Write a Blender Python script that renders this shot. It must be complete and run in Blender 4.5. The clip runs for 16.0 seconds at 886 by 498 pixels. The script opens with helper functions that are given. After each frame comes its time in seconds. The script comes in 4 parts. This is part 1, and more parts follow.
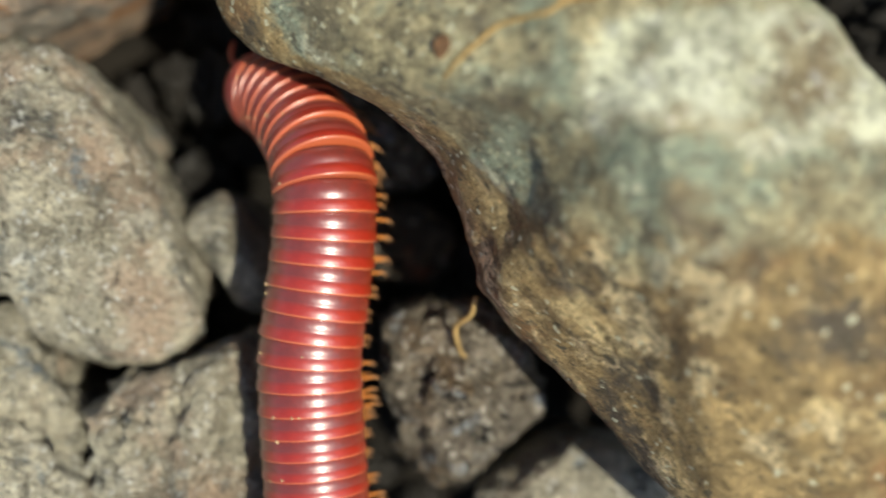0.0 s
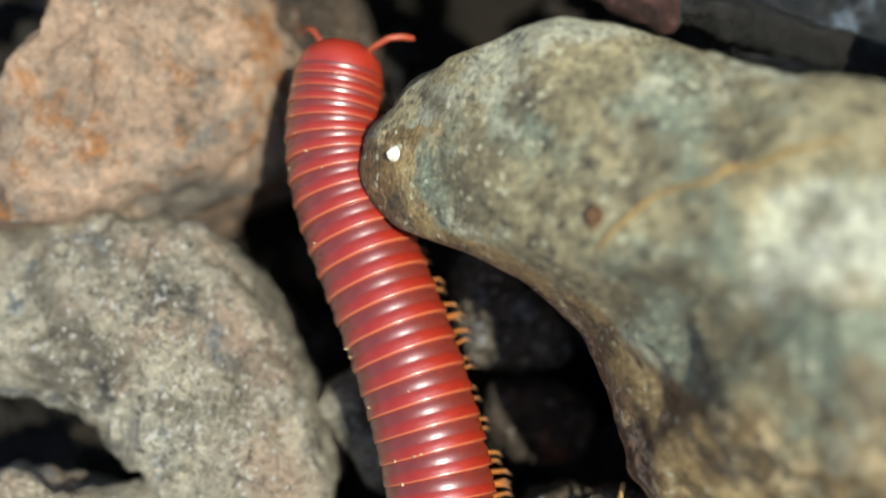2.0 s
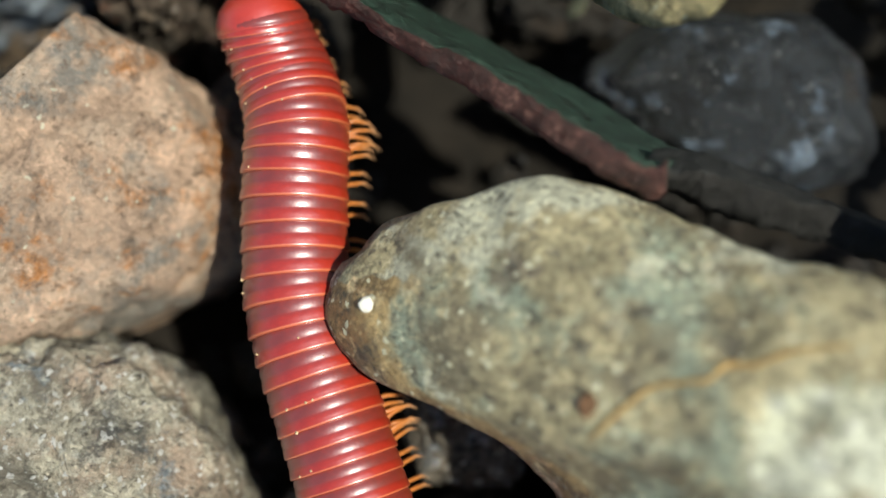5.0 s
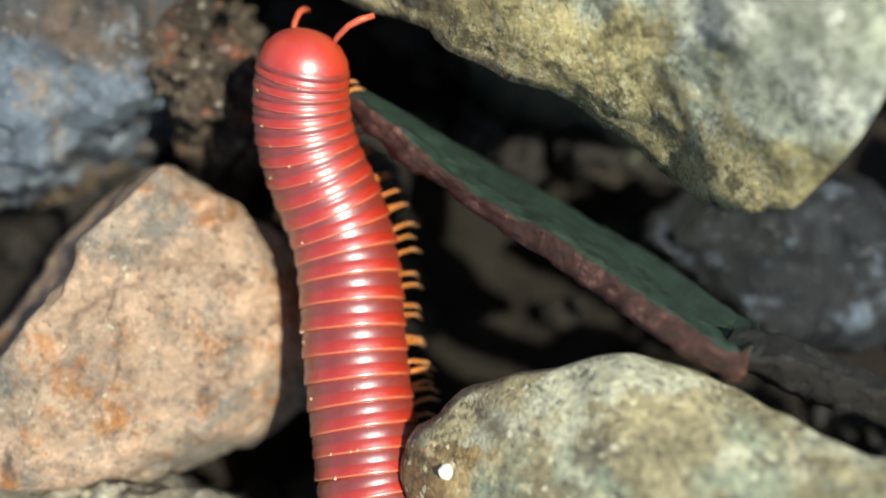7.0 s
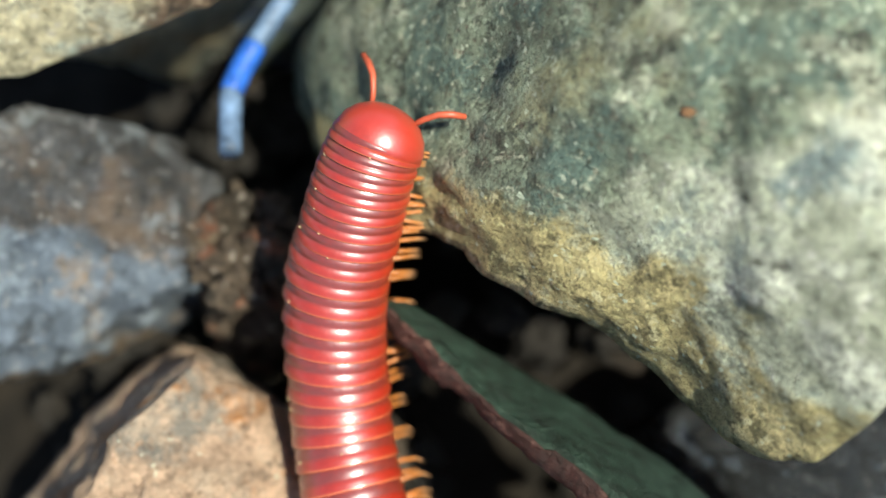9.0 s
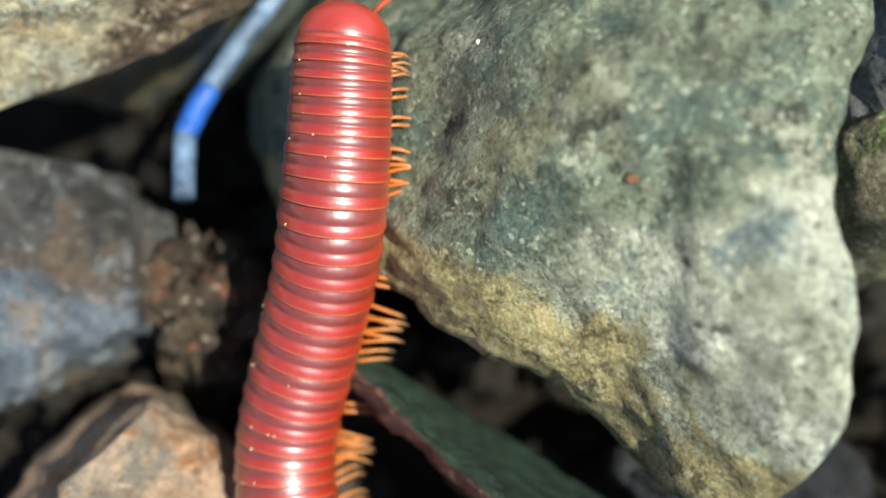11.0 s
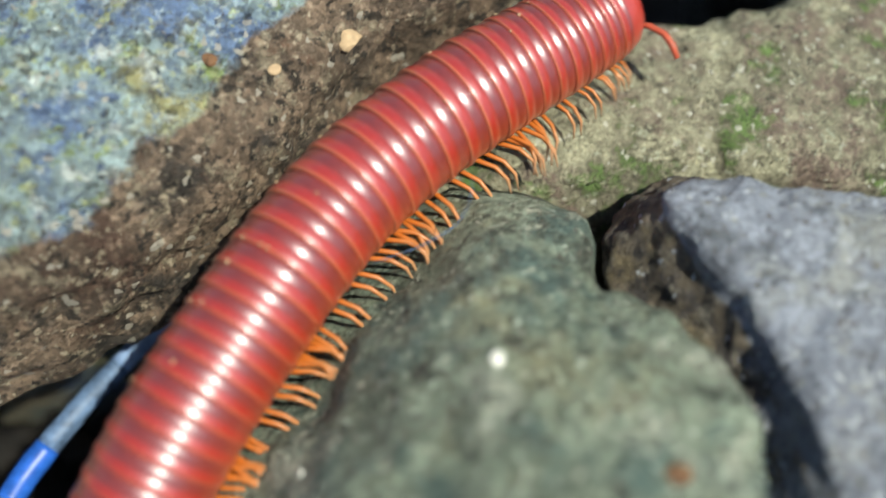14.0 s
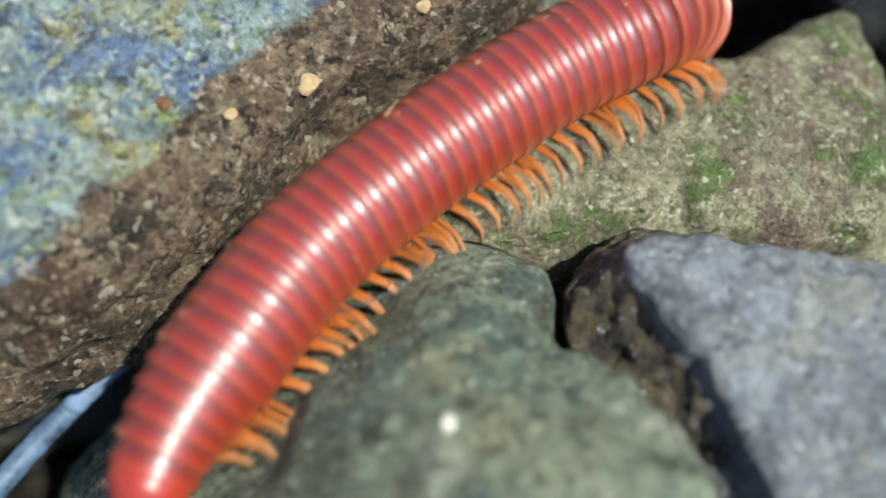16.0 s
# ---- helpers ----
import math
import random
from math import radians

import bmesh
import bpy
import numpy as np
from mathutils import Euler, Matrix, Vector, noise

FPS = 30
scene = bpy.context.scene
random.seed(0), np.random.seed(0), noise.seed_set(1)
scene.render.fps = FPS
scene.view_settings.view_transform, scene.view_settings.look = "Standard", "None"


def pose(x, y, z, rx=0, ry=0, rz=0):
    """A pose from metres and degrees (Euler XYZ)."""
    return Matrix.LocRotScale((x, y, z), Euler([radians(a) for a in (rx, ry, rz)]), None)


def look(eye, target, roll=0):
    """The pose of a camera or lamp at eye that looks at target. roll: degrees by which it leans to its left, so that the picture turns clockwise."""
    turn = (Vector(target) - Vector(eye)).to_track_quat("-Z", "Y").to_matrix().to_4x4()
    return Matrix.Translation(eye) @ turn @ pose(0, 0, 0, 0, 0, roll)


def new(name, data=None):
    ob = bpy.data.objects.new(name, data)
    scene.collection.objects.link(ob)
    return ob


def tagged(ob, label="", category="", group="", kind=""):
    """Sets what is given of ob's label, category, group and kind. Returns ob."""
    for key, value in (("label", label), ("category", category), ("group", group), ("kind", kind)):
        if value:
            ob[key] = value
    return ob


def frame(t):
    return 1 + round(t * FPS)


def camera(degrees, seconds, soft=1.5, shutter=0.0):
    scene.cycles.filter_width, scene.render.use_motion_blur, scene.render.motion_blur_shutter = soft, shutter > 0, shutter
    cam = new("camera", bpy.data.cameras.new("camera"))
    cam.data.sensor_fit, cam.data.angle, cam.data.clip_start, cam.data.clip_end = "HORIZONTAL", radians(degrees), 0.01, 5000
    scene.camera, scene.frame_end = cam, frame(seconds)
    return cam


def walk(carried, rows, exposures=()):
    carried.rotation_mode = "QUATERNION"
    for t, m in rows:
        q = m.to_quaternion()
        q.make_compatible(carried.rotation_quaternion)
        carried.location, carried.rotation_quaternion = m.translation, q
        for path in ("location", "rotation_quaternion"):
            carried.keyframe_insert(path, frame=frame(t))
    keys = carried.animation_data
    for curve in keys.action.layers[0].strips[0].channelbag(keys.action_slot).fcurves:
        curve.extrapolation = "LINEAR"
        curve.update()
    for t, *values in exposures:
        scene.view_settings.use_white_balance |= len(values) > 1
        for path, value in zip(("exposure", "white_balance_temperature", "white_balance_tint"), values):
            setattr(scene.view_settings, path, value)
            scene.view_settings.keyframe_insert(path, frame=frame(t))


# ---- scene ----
from mathutils.bvhtree import BVHTree

cam = camera(44.4, 16.0, shutter=0.4)
cam.data.dof.use_dof, cam.data.dof.focus_distance, cam.data.dof.aperture_fstop = True, 0.0408, 25
CM = 0.01  # the plan below is in centimetres
# seconds; place in centimetres; turn in degrees
PATH = [
    (0, 0.029, 0.478, 4.385, -1.02, 1.39, 0.86),
    (0.5, 0.044, 0.176, 4.315, 4.58, 5.35, 0.47),
    (1, 0.002, 0.254, 4.182, 5.95, 5.94, 0.89),
    (1.5, -0.033, 0.358, 4.126, 7.04, 7.53, 1.32),
    (2, -0.108, 0.459, 4.245, 8.66, 7.13, 1.62),
    (2.5, -0.061, 0.675, 4.384, 9.92, 5.96, 2.19),
    (3, -0.044, 0.796, 4.380, 10.53, 5.87, 2.44),
    (5.5, -0.550, 1.101, 4.208, 7.70, 0.80, 1.89),
    (6, -0.625, 1.147, 4.324, 7.99, 1.36, 2.08),
    (6.5, -0.653, 1.278, 4.253, 10.07, 1.14, 2.97),
    (7, -0.747, 1.380, 4.385, 11.88, 0.94, 3.67),
    (7.5, -0.782, 1.496, 4.415, 13.12, 0.84, 4.22),
    (8, -0.823, 1.583, 4.503, 13.89, 1.48, 4.91),
    (8.5, -0.880, 1.807, 4.574, 15.49, 1.16, 6.22),
    (11, -0.875, 2.115, 4.750, 15.37, -1.54, 5.93),
    (11.5, -0.845, 2.447, 4.776, 15.83, -0.38, 5.72),
    (12, -0.835, 2.623, 4.762, 17.65, -0.87, 7.05),
    (12.5, -0.648, 2.984, 4.575, 20.67, -0.61, 9.77),
    (13, -0.571, 3.118, 4.374, 23.00, 0.74, 11.31),
    (13.5, -0.407, 3.165, 4.336, 24.30, 0.44, 11.57),
    (14, -0.250, 3.238, 4.412, 25.46, -0.40, 11.60),
    (14.5, -0.227, 3.382, 4.470, 26.43, -1.10, 12.13),
    (15, -0.216, 3.430, 4.460, 26.35, -1.31, 12.12),
    (15.5, -0.195, 3.428, 4.423, 26.16, -1.43, 12.14),
    (16, -0.193, 3.416, 4.392, 26.16, -1.62, 12.13),
]
walk(cam, [(t, pose(x * CM, y * CM, z * CM, rx, ry, rz)) for t, x, y, z, rx, ry, rz in PATH],
     exposures=((0, -0.02, 7400, 4), (0.6, 0.02, 7200, 4), (3, 0.0, 6900, 5), (5.5, 0.15, 7000, 4), (7, 0.43, 7150, 3), (8.5, 0.46, 7200, 2), (11, 0.33, 7200, 4), (12, 0.16, 7150, 4), (14, 0.05, 6800, 4), (16, -0.03, 6700, 3)))

# ---- light ----
SUN = Vector((0.41, -0.13, 0.88)).normalized()
world = bpy.data.worlds.new("sky")
scene.world = world
world.use_nodes = True
sky = world.node_tree.nodes.new("ShaderNodeTexSky")
sky.sky_type, sky.sun_disc = "NISHITA", False
sky.sun_elevation = math.asin(SUN.z)
sky.sun_rotation = math.atan2(SUN.x, SUN.y)
world.node_tree.links.new(sky.outputs[0], world.node_tree.nodes["Background"].inputs[0])
world.node_tree.nodes["Background"].inputs[1].default_value = 0.11
sun = new("sun", bpy.data.lights.new("sun", "SUN"))
sun.data.energy, sun.data.angle, sun.data.color = 5.4, radians(0.6), (1.0, 0.975, 0.86)
sun.matrix_world = look(SUN, (0, 0, 0))
scene.view_settings.exposure = 0.1

# ---- materials ----


def nodes_of(name):
    mat = bpy.data.materials.new(name)
    mat.use_nodes = True
    tree = mat.node_tree
    return mat, tree.nodes, tree.links, tree.nodes["Principled BSDF"]


def ramp(nodes, links, source, stops):
    node = nodes.new("ShaderNodeValToRGB")
    while len(node.color_ramp.elements) < len(stops):
        node.color_ramp.elements.new(0.5)
    for element, (at, colour) in zip(node.color_ramp.elements, stops):
        element.position, element.color = at, (*colour, 1)
    links.new(source, node.inputs[0])
    return node.outputs[0]


def noise_tex(nodes, links, coords, scale, detail=6.0, rough=0.6, distort=0.0):
    node = nodes.new("ShaderNodeTexNoise")
    node.inputs["Scale"].default_value, node.inputs["Detail"].default_value = scale, detail
    node.inputs["Roughness"].default_value, node.inputs["Distortion"].default_value = rough, distort
    links.new(coords, node.inputs["Vector"])
    return node.outputs["Fac"]


def mix(nodes, links, fac, a, b, blend="MIX"):
    node = nodes.new("ShaderNodeMix")
    node.data_type, node.blend_type = "RGBA", blend
    for value, socket in ((fac, node.inputs[0]), (a, node.inputs[6]), (b, node.inputs[7])):
        if isinstance(value, (int, float)):
            socket.default_value = value
        elif isinstance(value, tuple):
            socket.default_value = (*value, 1)
        else:
            links.new(value, socket)
    return node.outputs[2]


def stone_colour(nodes, links, coords, base, patches, speckle, grain, pale=1.0):
    mottle = noise_tex(nodes, links, coords, 260, 8, 0.68, 0.4)
    colour = ramp(nodes, links, mottle, [(0.30, tuple(c * 0.42 for c in base)), (0.48, base), (0.66, tuple(min(1, c * 1.6) for c in base))])
    for k, (tone, scale, low, high) in enumerate(patches):
        field = noise_tex(nodes, links, coords, scale, 8, 0.68, 0.15)
        mask = ramp(nodes, links, field, [(low, (0, 0, 0)), (high, (0.92, 0.92, 0.92))])
        colour = mix(nodes, links, mask, colour, tone)
    fine = noise_tex(nodes, links, coords, 2400 * grain, 5, 0.75)
    dark = ramp(nodes, links, fine, [(0.33, (0.9, 0.9, 0.9)), (0.45, (0, 0, 0))])
    colour = mix(nodes, links, dark, colour, speckle)
    light = ramp(nodes, links, fine, [(0.56, (0, 0, 0)), (0.70, (0.75, 0.75, 0.75))])
    return mix(nodes, links, light, colour, tuple(min(0.8, (c * 1.9 + 0.05) * pale) for c in base)), mottle, fine


def grit_of(nodes, links, coords, scale):
    """Grains: a random shade for each, and the relief of their rounded tops."""
    warp = nodes.new("ShaderNodeTexNoise")
    warp.inputs["Scale"].default_value = scale * 0.4
    links.new(coords, warp.inputs["Vector"])
    bend = nodes.new("ShaderNodeVectorMath")
    bend.operation = "MULTIPLY_ADD"
    bend.inputs[1].default_value = (1.3 / scale,) * 3
    links.new(warp.outputs["Color"], bend.inputs[0])
    links.new(coords, bend.inputs[2])
    cell = nodes.new("ShaderNodeTexVoronoi")
    cell.inputs["Scale"].default_value = scale
    links.new(bend.outputs[0], cell.inputs["Vector"])
    split = nodes.new("ShaderNodeSeparateColor")
    links.new(cell.outputs["Color"], split.inputs[0])
    return split.outputs[0], split.outputs[1], cell.outputs["Distance"]


def stone_material(name, base, patches, speckle=(0.12, 0.10, 0.08), rough=0.85, grain=1.0, shift=0.0, wet=0.0, stain=None, pale_crust=None, bloom=None, pale=1.0, grit=0.35, size=5600, glint=0.975, relief=1.0, spark=None, shine=0.5):
    """Stone: a mottled base, patches of (colour, scale, from, to), dark and light grains, pitted relief. Scales are per metre.
    stain: base and patches of an earthy crust, where the mesh's attribute of that name lies over its ragged limit."""
    mat, nodes, links, bsdf = nodes_of(name)
    place = nodes.new("ShaderNodeMapping")
    place.inputs["Location"].default_value = (shift, shift * 0.7, shift * 1.3)
    links.new(nodes.new("ShaderNodeTexCoord").outputs["Object"], place.inputs[0])
    coords = place.outputs[0]
    colour, mottle, fine = stone_colour(nodes, links, coords, base, patches, speckle, grain, pale)
    for over, attribute in ((bloom, "bloom"), (pale_crust, "pale"), (stain, "stain")):
        if over is None:
            continue
        crust, _, _ = stone_colour(nodes, links, coords, over[0], over[1], tuple(c * 0.25 for c in over[0]), grain * 0.7)
        where = nodes.new("ShaderNodeAttribute")
        where.attribute_name = attribute
        ragged = noise_tex(nodes, links, coords, 330, 8, 0.7)
        total = nodes.new("ShaderNodeMath")
        total.operation = "MULTIPLY_ADD"
        total.inputs[1].default_value = 0.9
        links.new(ragged, total.inputs[0])
        links.new(where.outputs["Fac"], total.inputs[2])
        colour = mix(nodes, links, ramp(nodes, links, total.outputs[0], [(0.88, (0, 0, 0)), (0.99, (1, 1, 1))]), colour, crust)
    shade, chance, tops = grit_of(nodes, links, coords, size)
    zone = ramp(nodes, links, noise_tex(nodes, links, coords, 420, 6, 0.65), [(0.36, (grit * 0.25,) * 3), (0.62, (grit,) * 3)])
    tone = ramp(nodes, links, shade, [(0.0, (0.35,) * 3), (0.5, (0.95,) * 3), (1.0, (1.45,) * 3)])
    colour = mix(nodes, links, zone, colour, mix(nodes, links, 1.0, colour, tone, "MULTIPLY"))
    # a few random grains are coloured pale to stand for sunlit glints
    colour = mix(nodes, links, ramp(nodes, links, chance, [(glint, (0, 0, 0)), (glint + 0.005, (0.75, 0.75, 0.75))]), colour, spark or tuple(min(0.75, 0.25 * pale + c * 1.6) for c in base))
    links.new(colour, bsdf.inputs["Base Color"])
    gloss = ramp(nodes, links, mottle, [(0.35, (max(0.12, rough - 0.45 * wet - 0.08),) * 3), (0.65, (rough,) * 3)])
    links.new(gloss, bsdf.inputs["Roughness"])
    bsdf.inputs["Specular IOR Level"].default_value = shine
    coarse = noise_tex(nodes, links, coords, 650 * grain, 9, 0.75)
    bump = nodes.new("ShaderNodeBump")
    bump.inputs["Strength"].default_value, bump.inputs["Distance"].default_value = 1.0, 0.00055 * relief
    links.new(coarse, bump.inputs["Height"])
    second = nodes.new("ShaderNodeBump")
    second.inputs["Strength"].default_value, second.inputs["Distance"].default_value = 0.8, 0.00014
    links.new(fine, second.inputs["Height"])
    links.new(bump.outputs[0], second.inputs["Normal"])
    third = nodes.new("ShaderNodeBump")
    third.invert = True
    third.inputs["Strength"].default_value, third.inputs["Distance"].default_value = min(1.0, grit), 0.00007
    links.new(tops, third.inputs["Height"])
    links.new(second.outputs[0], third.inputs["Normal"])
    links.new(third.outputs[0], bsdf.inputs["Normal"])
    return mat


STONE_UMBER = stone_material("umber_stone", (0.12, 0.088, 0.068), [((0.32, 0.24, 0.17), 420, 0.56, 0.64), ((0.035, 0.028, 0.022), 330, 0.5, 0.60), ((0.26, 0.10, 0.06), 500, 0.58, 0.65)], speckle=(0.03, 0.022, 0.016), shift=13.0, relief=2.0, grit=0.8, size=3800)
EARTH = ((0.27, 0.195, 0.14), [((0.10, 0.055, 0.04), 180, 0.52, 0.62), ((0.055, 0.05, 0.046), 260, 0.49, 0.60), ((0.38, 0.32, 0.23), 800, 0.55, 0.61), ((0.17, 0.08, 0.05), 330, 0.60, 0.68), ((0.025, 0.022, 0.02), 1500, 0.54, 0.60), ((0.55, 0.47, 0.35), 1900, 0.58, 0.62)])
OLIVE = ((0.44, 0.38, 0.20), [((0.62, 0.53, 0.30), 260, 0.50, 0.60), ((0.12, 0.11, 0.06), 620, 0.54, 0.62), ((0.60, 0.56, 0.36), 1500, 0.55, 0.62)])
OCHRE = ((0.40, 0.285, 0.14), [((0.19, 0.125, 0.065), 130, 0.49, 0.58), ((0.74, 0.58, 0.32), 200, 0.50, 0.59), ((0.10, 0.085, 0.07), 240, 0.53, 0.62), ((0.30, 0.17, 0.08), 330, 0.58, 0.66), ((0.70, 0.57, 0.36), 420, 0.53, 0.61), ((0.09, 0.08, 0.06), 1300, 0.57, 0.63)])
DARK_MOTTLE = ((0.17, 0.14, 0.105), [((0.075, 0.068, 0.07), 1000, 0.50, 0.58), ((0.34, 0.31, 0.25), 1100, 0.55, 0.62), ((0.26, 0.21, 0.13), 330, 0.57, 0.65)])
BLOOM = ((0.50, 0.51, 0.40), [((0.72, 0.74, 0.62), 150, 0.47, 0.55), ((0.20, 0.15, 0.09), 110, 0.55, 0.63), ((0.36, 0.31, 0.20), 200, 0.53, 0.60)])
STONE_BUFF = stone_material("buff_green_stone", (0.37, 0.325, 0.205), [((0.42, 0.31, 0.16), 170, 0.52, 0.62), ((0.30, 0.36, 0.29), 200, 0.48, 0.58), ((0.60, 0.61, 0.49), 170, 0.54, 0.61), ((0.20, 0.17, 0.115), 140, 0.57, 0.66), ((0.11, 0.10, 0.08), 300, 0.59, 0.66), ((0.12, 0.11, 0.09), 1500, 0.56, 0.63)], shift=0.3, stain=OCHRE, pale_crust=DARK_MOTTLE, bloom=BLOOM, relief=0.75, grit=0.8, size=5000)
STONE_BROWN = stone_material("grey_brown_stone", (0.47, 0.435, 0.355), [((0.19, 0.17, 0.14), 150, 0.50, 0.60), ((0.58, 0.55, 0.47), 210, 0.53, 0.60), ((0.50, 0.38, 0.30), 190, 0.52, 0.64), ((0.065, 0.07, 0.075), 230, 0.56, 0.64), ((0.58, 0.55, 0.48), 620, 0.57, 0.64), ((0.20, 0.25, 0.30), 340, 0.58, 0.66), ((0.07, 0.06, 0.05), 1400, 0.60, 0.66)], shift=1.3, relief=2.1, grit=0.7, glint=0.95)
STONE_PINK = stone_material("pinkish_stone", (0.50, 0.35, 0.262), [((0.25, 0.24, 0.225), 170, 0.49, 0.58), ((0.52, 0.21, 0.06), 210, 0.54, 0.62), ((0.60, 0.46, 0.36), 300, 0.52, 0.63), ((0.17, 0.13, 0.105), 420, 0.60, 0.68)], speckle=(0.20, 0.13, 0.09), shift=2.1, grit=0.45, glint=0.992, pale=0.8, grain=0.8, relief=1.9)
PALE = ((0.48, 0.52, 0.42), [((0.74, 0.78, 0.69), 210, 0.49, 0.58), ((0.24, 0.32, 0.34), 260, 0.56, 0.64), ((0.46, 0.43, 0.25), 190, 0.58, 0.66), ((0.10, 0.11, 0.09), 700, 0.60, 0.67)])
STONE_GREEN = stone_material("grey_green_stone", (0.25, 0.30, 0.23), [((0.38, 0.37, 0.23), 130, 0.55, 0.65), ((0.12, 0.19, 0.175), 230, 0.49, 0.59), ((0.52, 0.55, 0.45), 210, 0.55, 0.63), ((0.055, 0.06, 0.05), 480, 0.57, 0.65), ((0.07, 0.085, 0.07), 1500, 0.56, 0.63), ((0.54, 0.56, 0.45), 1900, 0.58, 0.64)], shift=3.7, stain=OLIVE, pale_crust=PALE, relief=1.7, grit=0.8, glint=0.98)
TAN = ((0.50, 0.46, 0.33), [((0.60, 0.63, 0.55), 200, 0.48, 0.58), ((0.50, 0.38, 0.22), 240, 0.55, 0.64), ((0.34, 0.42, 0.41), 330, 0.53, 0.62)])
STONE_LICHEN = stone_material("blue_lichened_stone", (0.31, 0.41, 0.43), [((0.16, 0.25, 0.46), 280, 0.48, 0.58), ((0.44, 0.41, 0.19), 210, 0.54, 0.62), ((0.24, 0.33, 0.09), 650, 0.56, 0.63), ((0.11, 0.17, 0.32), 1100, 0.56, 0.63), ((0.48, 0.53, 0.28), 1300, 0.57, 0.63), ((0.66, 0.72, 0.70), 900, 0.57, 0.64), ((0.04, 0.06, 0.09), 1500, 0.60, 0.66)], shift=4.4, stain=EARTH, pale_crust=TAN, relief=2.5, grit=1.0, size=4000, glint=0.972, spark=(0.62, 0.58, 0.50))
STONE_GREY = stone_material("blue_grey_stone", (0.25, 0.275, 0.335), [((0.36, 0.375, 0.37), 300, 0.50, 0.62), ((0.13, 0.148, 0.175), 420, 0.54, 0.64), ((0.36, 0.36, 0.32), 1300, 0.58, 0.65), ((0.08, 0.09, 0.11), 1600, 0.59, 0.65)], shift=5.2, stain=DARK_MOTTLE, grit=0.6)
STONE_MOSS = stone_material("mossy_stone", (0.38, 0.37, 0.26), [((0.15, 0.13, 0.10), 330, 0.46, 0.57), ((0.26, 0.19, 0.16), 200, 0.52, 0.62), ((0.15, 0.26, 0.07), 330, 0.54, 0.61), ((0.44, 0.42, 0.30), 700, 0.54, 0.62), ((0.06, 0.055, 0.045), 1200, 0.57, 0.63), ((0.52, 0.55, 0.42), 1700, 0.58, 0.63)], shift=6.6, relief=1.8, grit=0.8, glint=0.98)
# near-black base holds the shade of the gap; the pale blue patches are glints
STONE_SHADED = stone_material("shaded_wet_stone", (0.022, 0.026, 0.033), [((0.17, 0.22, 0.30), 420, 0.56, 0.64), ((0.06, 0.042, 0.03), 180, 0.58, 0.70), ((0.012, 0.013, 0.016), 330, 0.52, 0.60)], speckle=(0.012, 0.012, 0.012), rough=0.4, wet=0.5, shift=7.9, pale=0.5, glint=0.985)
ASH = ((0.17, 0.215, 0.29), [((0.38, 0.46, 0.57), 170, 0.52, 0.60), ((0.36, 0.24, 0.14), 130, 0.49, 0.57), ((0.06, 0.07, 0.09), 220, 0.53, 0.61)])
STONE_SLATE = stone_material("dull_blue_stone", (0.105, 0.11, 0.128), [((0.17, 0.125, 0.10), 200, 0.5, 0.60), ((0.035, 0.038, 0.046), 210, 0.50, 0.59), ((0.27, 0.31, 0.36), 300, 0.55, 0.63), ((0.15, 0.08, 0.06), 260, 0.57, 0.65)], rough=0.7, wet=0.3, shift=9.1, relief=1.8, pale_crust=ASH)
# the blue-white patches are wet glints painted into the colour
STONE_WET = stone_material("wet_black_stone", (0.18, 0.155, 0.13), [((0.40, 0.45, 0.52), 600, 0.55, 0.62), ((0.26, 0.22, 0.17), 500, 0.56, 0.63), ((0.16, 0.11, 0.07), 300, 0.52, 0.62), ((0.02, 0.02, 0.02), 900, 0.55, 0.61)], speckle=(0.008, 0.008, 0.008), rough=0.24, wet=0.5, grain=0.7, shift=8.3, relief=1.6, grit=1.0, size=4200, glint=0.94)
# soil and gravel are darkened in colour to stand for the deep gaps' shade
SOIL = stone_material("shade_dark_soil", (0.015, 0.012, 0.010), [((0.030, 0.023, 0.017), 200, 0.5, 0.7)], speckle=(0.01, 0.009, 0.008), rough=0.95, shift=11.0, pale=0.1, glint=0.99, shine=0.3)
GRAVEL = stone_material("shade_dark_gravel", (0.022, 0.019, 0.018), [((0.065, 0.07, 0.08), 300, 0.58, 0.68), ((0.045, 0.03, 0.02), 330, 0.55, 0.64)], speckle=(0.01, 0.009, 0.008), rough=0.8, wet=0.5, shift=12.0, pale=0.3, glint=0.985, shine=0.4)


def leaf_material(name, tone, vein, scale=900):
    mat, nodes, links, bsdf = nodes_of(name)
    coords = nodes.new("ShaderNodeTexCoord").outputs["Object"]
    field = noise_tex(nodes, links, coords, scale, 9, 0.78)
    colour = ramp(nodes, links, field, [(0.38, tuple(c * 0.25 for c in tone)), (0.55, tone), (0.72, vein)])
    links.new(colour, bsdf.inputs["Base Color"])
    bsdf.inputs["Roughness"].default_value = 0.55
    bump = nodes.new("ShaderNodeBump")
    bump.inputs["Strength"].default_value, bump.inputs["Distance"].default_value = 0.9, 0.0004
    links.new(noise_tex(nodes, links, coords, 1700, 6, 0.75), bump.inputs["Height"])
    links.new(bump.outputs[0], bsdf.inputs["Normal"])
    return mat


LEAF_TOP = leaf_material("dark_green_leaf", (0.020, 0.050, 0.037), (0.06, 0.11, 0.085))
LEAF_DARK = leaf_material("dark_leaf_edge", (0.013, 0.012, 0.012), (0.06, 0.052, 0.052))
LEAF_WING = leaf_material("withered_leaf", (0.013, 0.014, 0.015), (0.06, 0.06, 0.058))
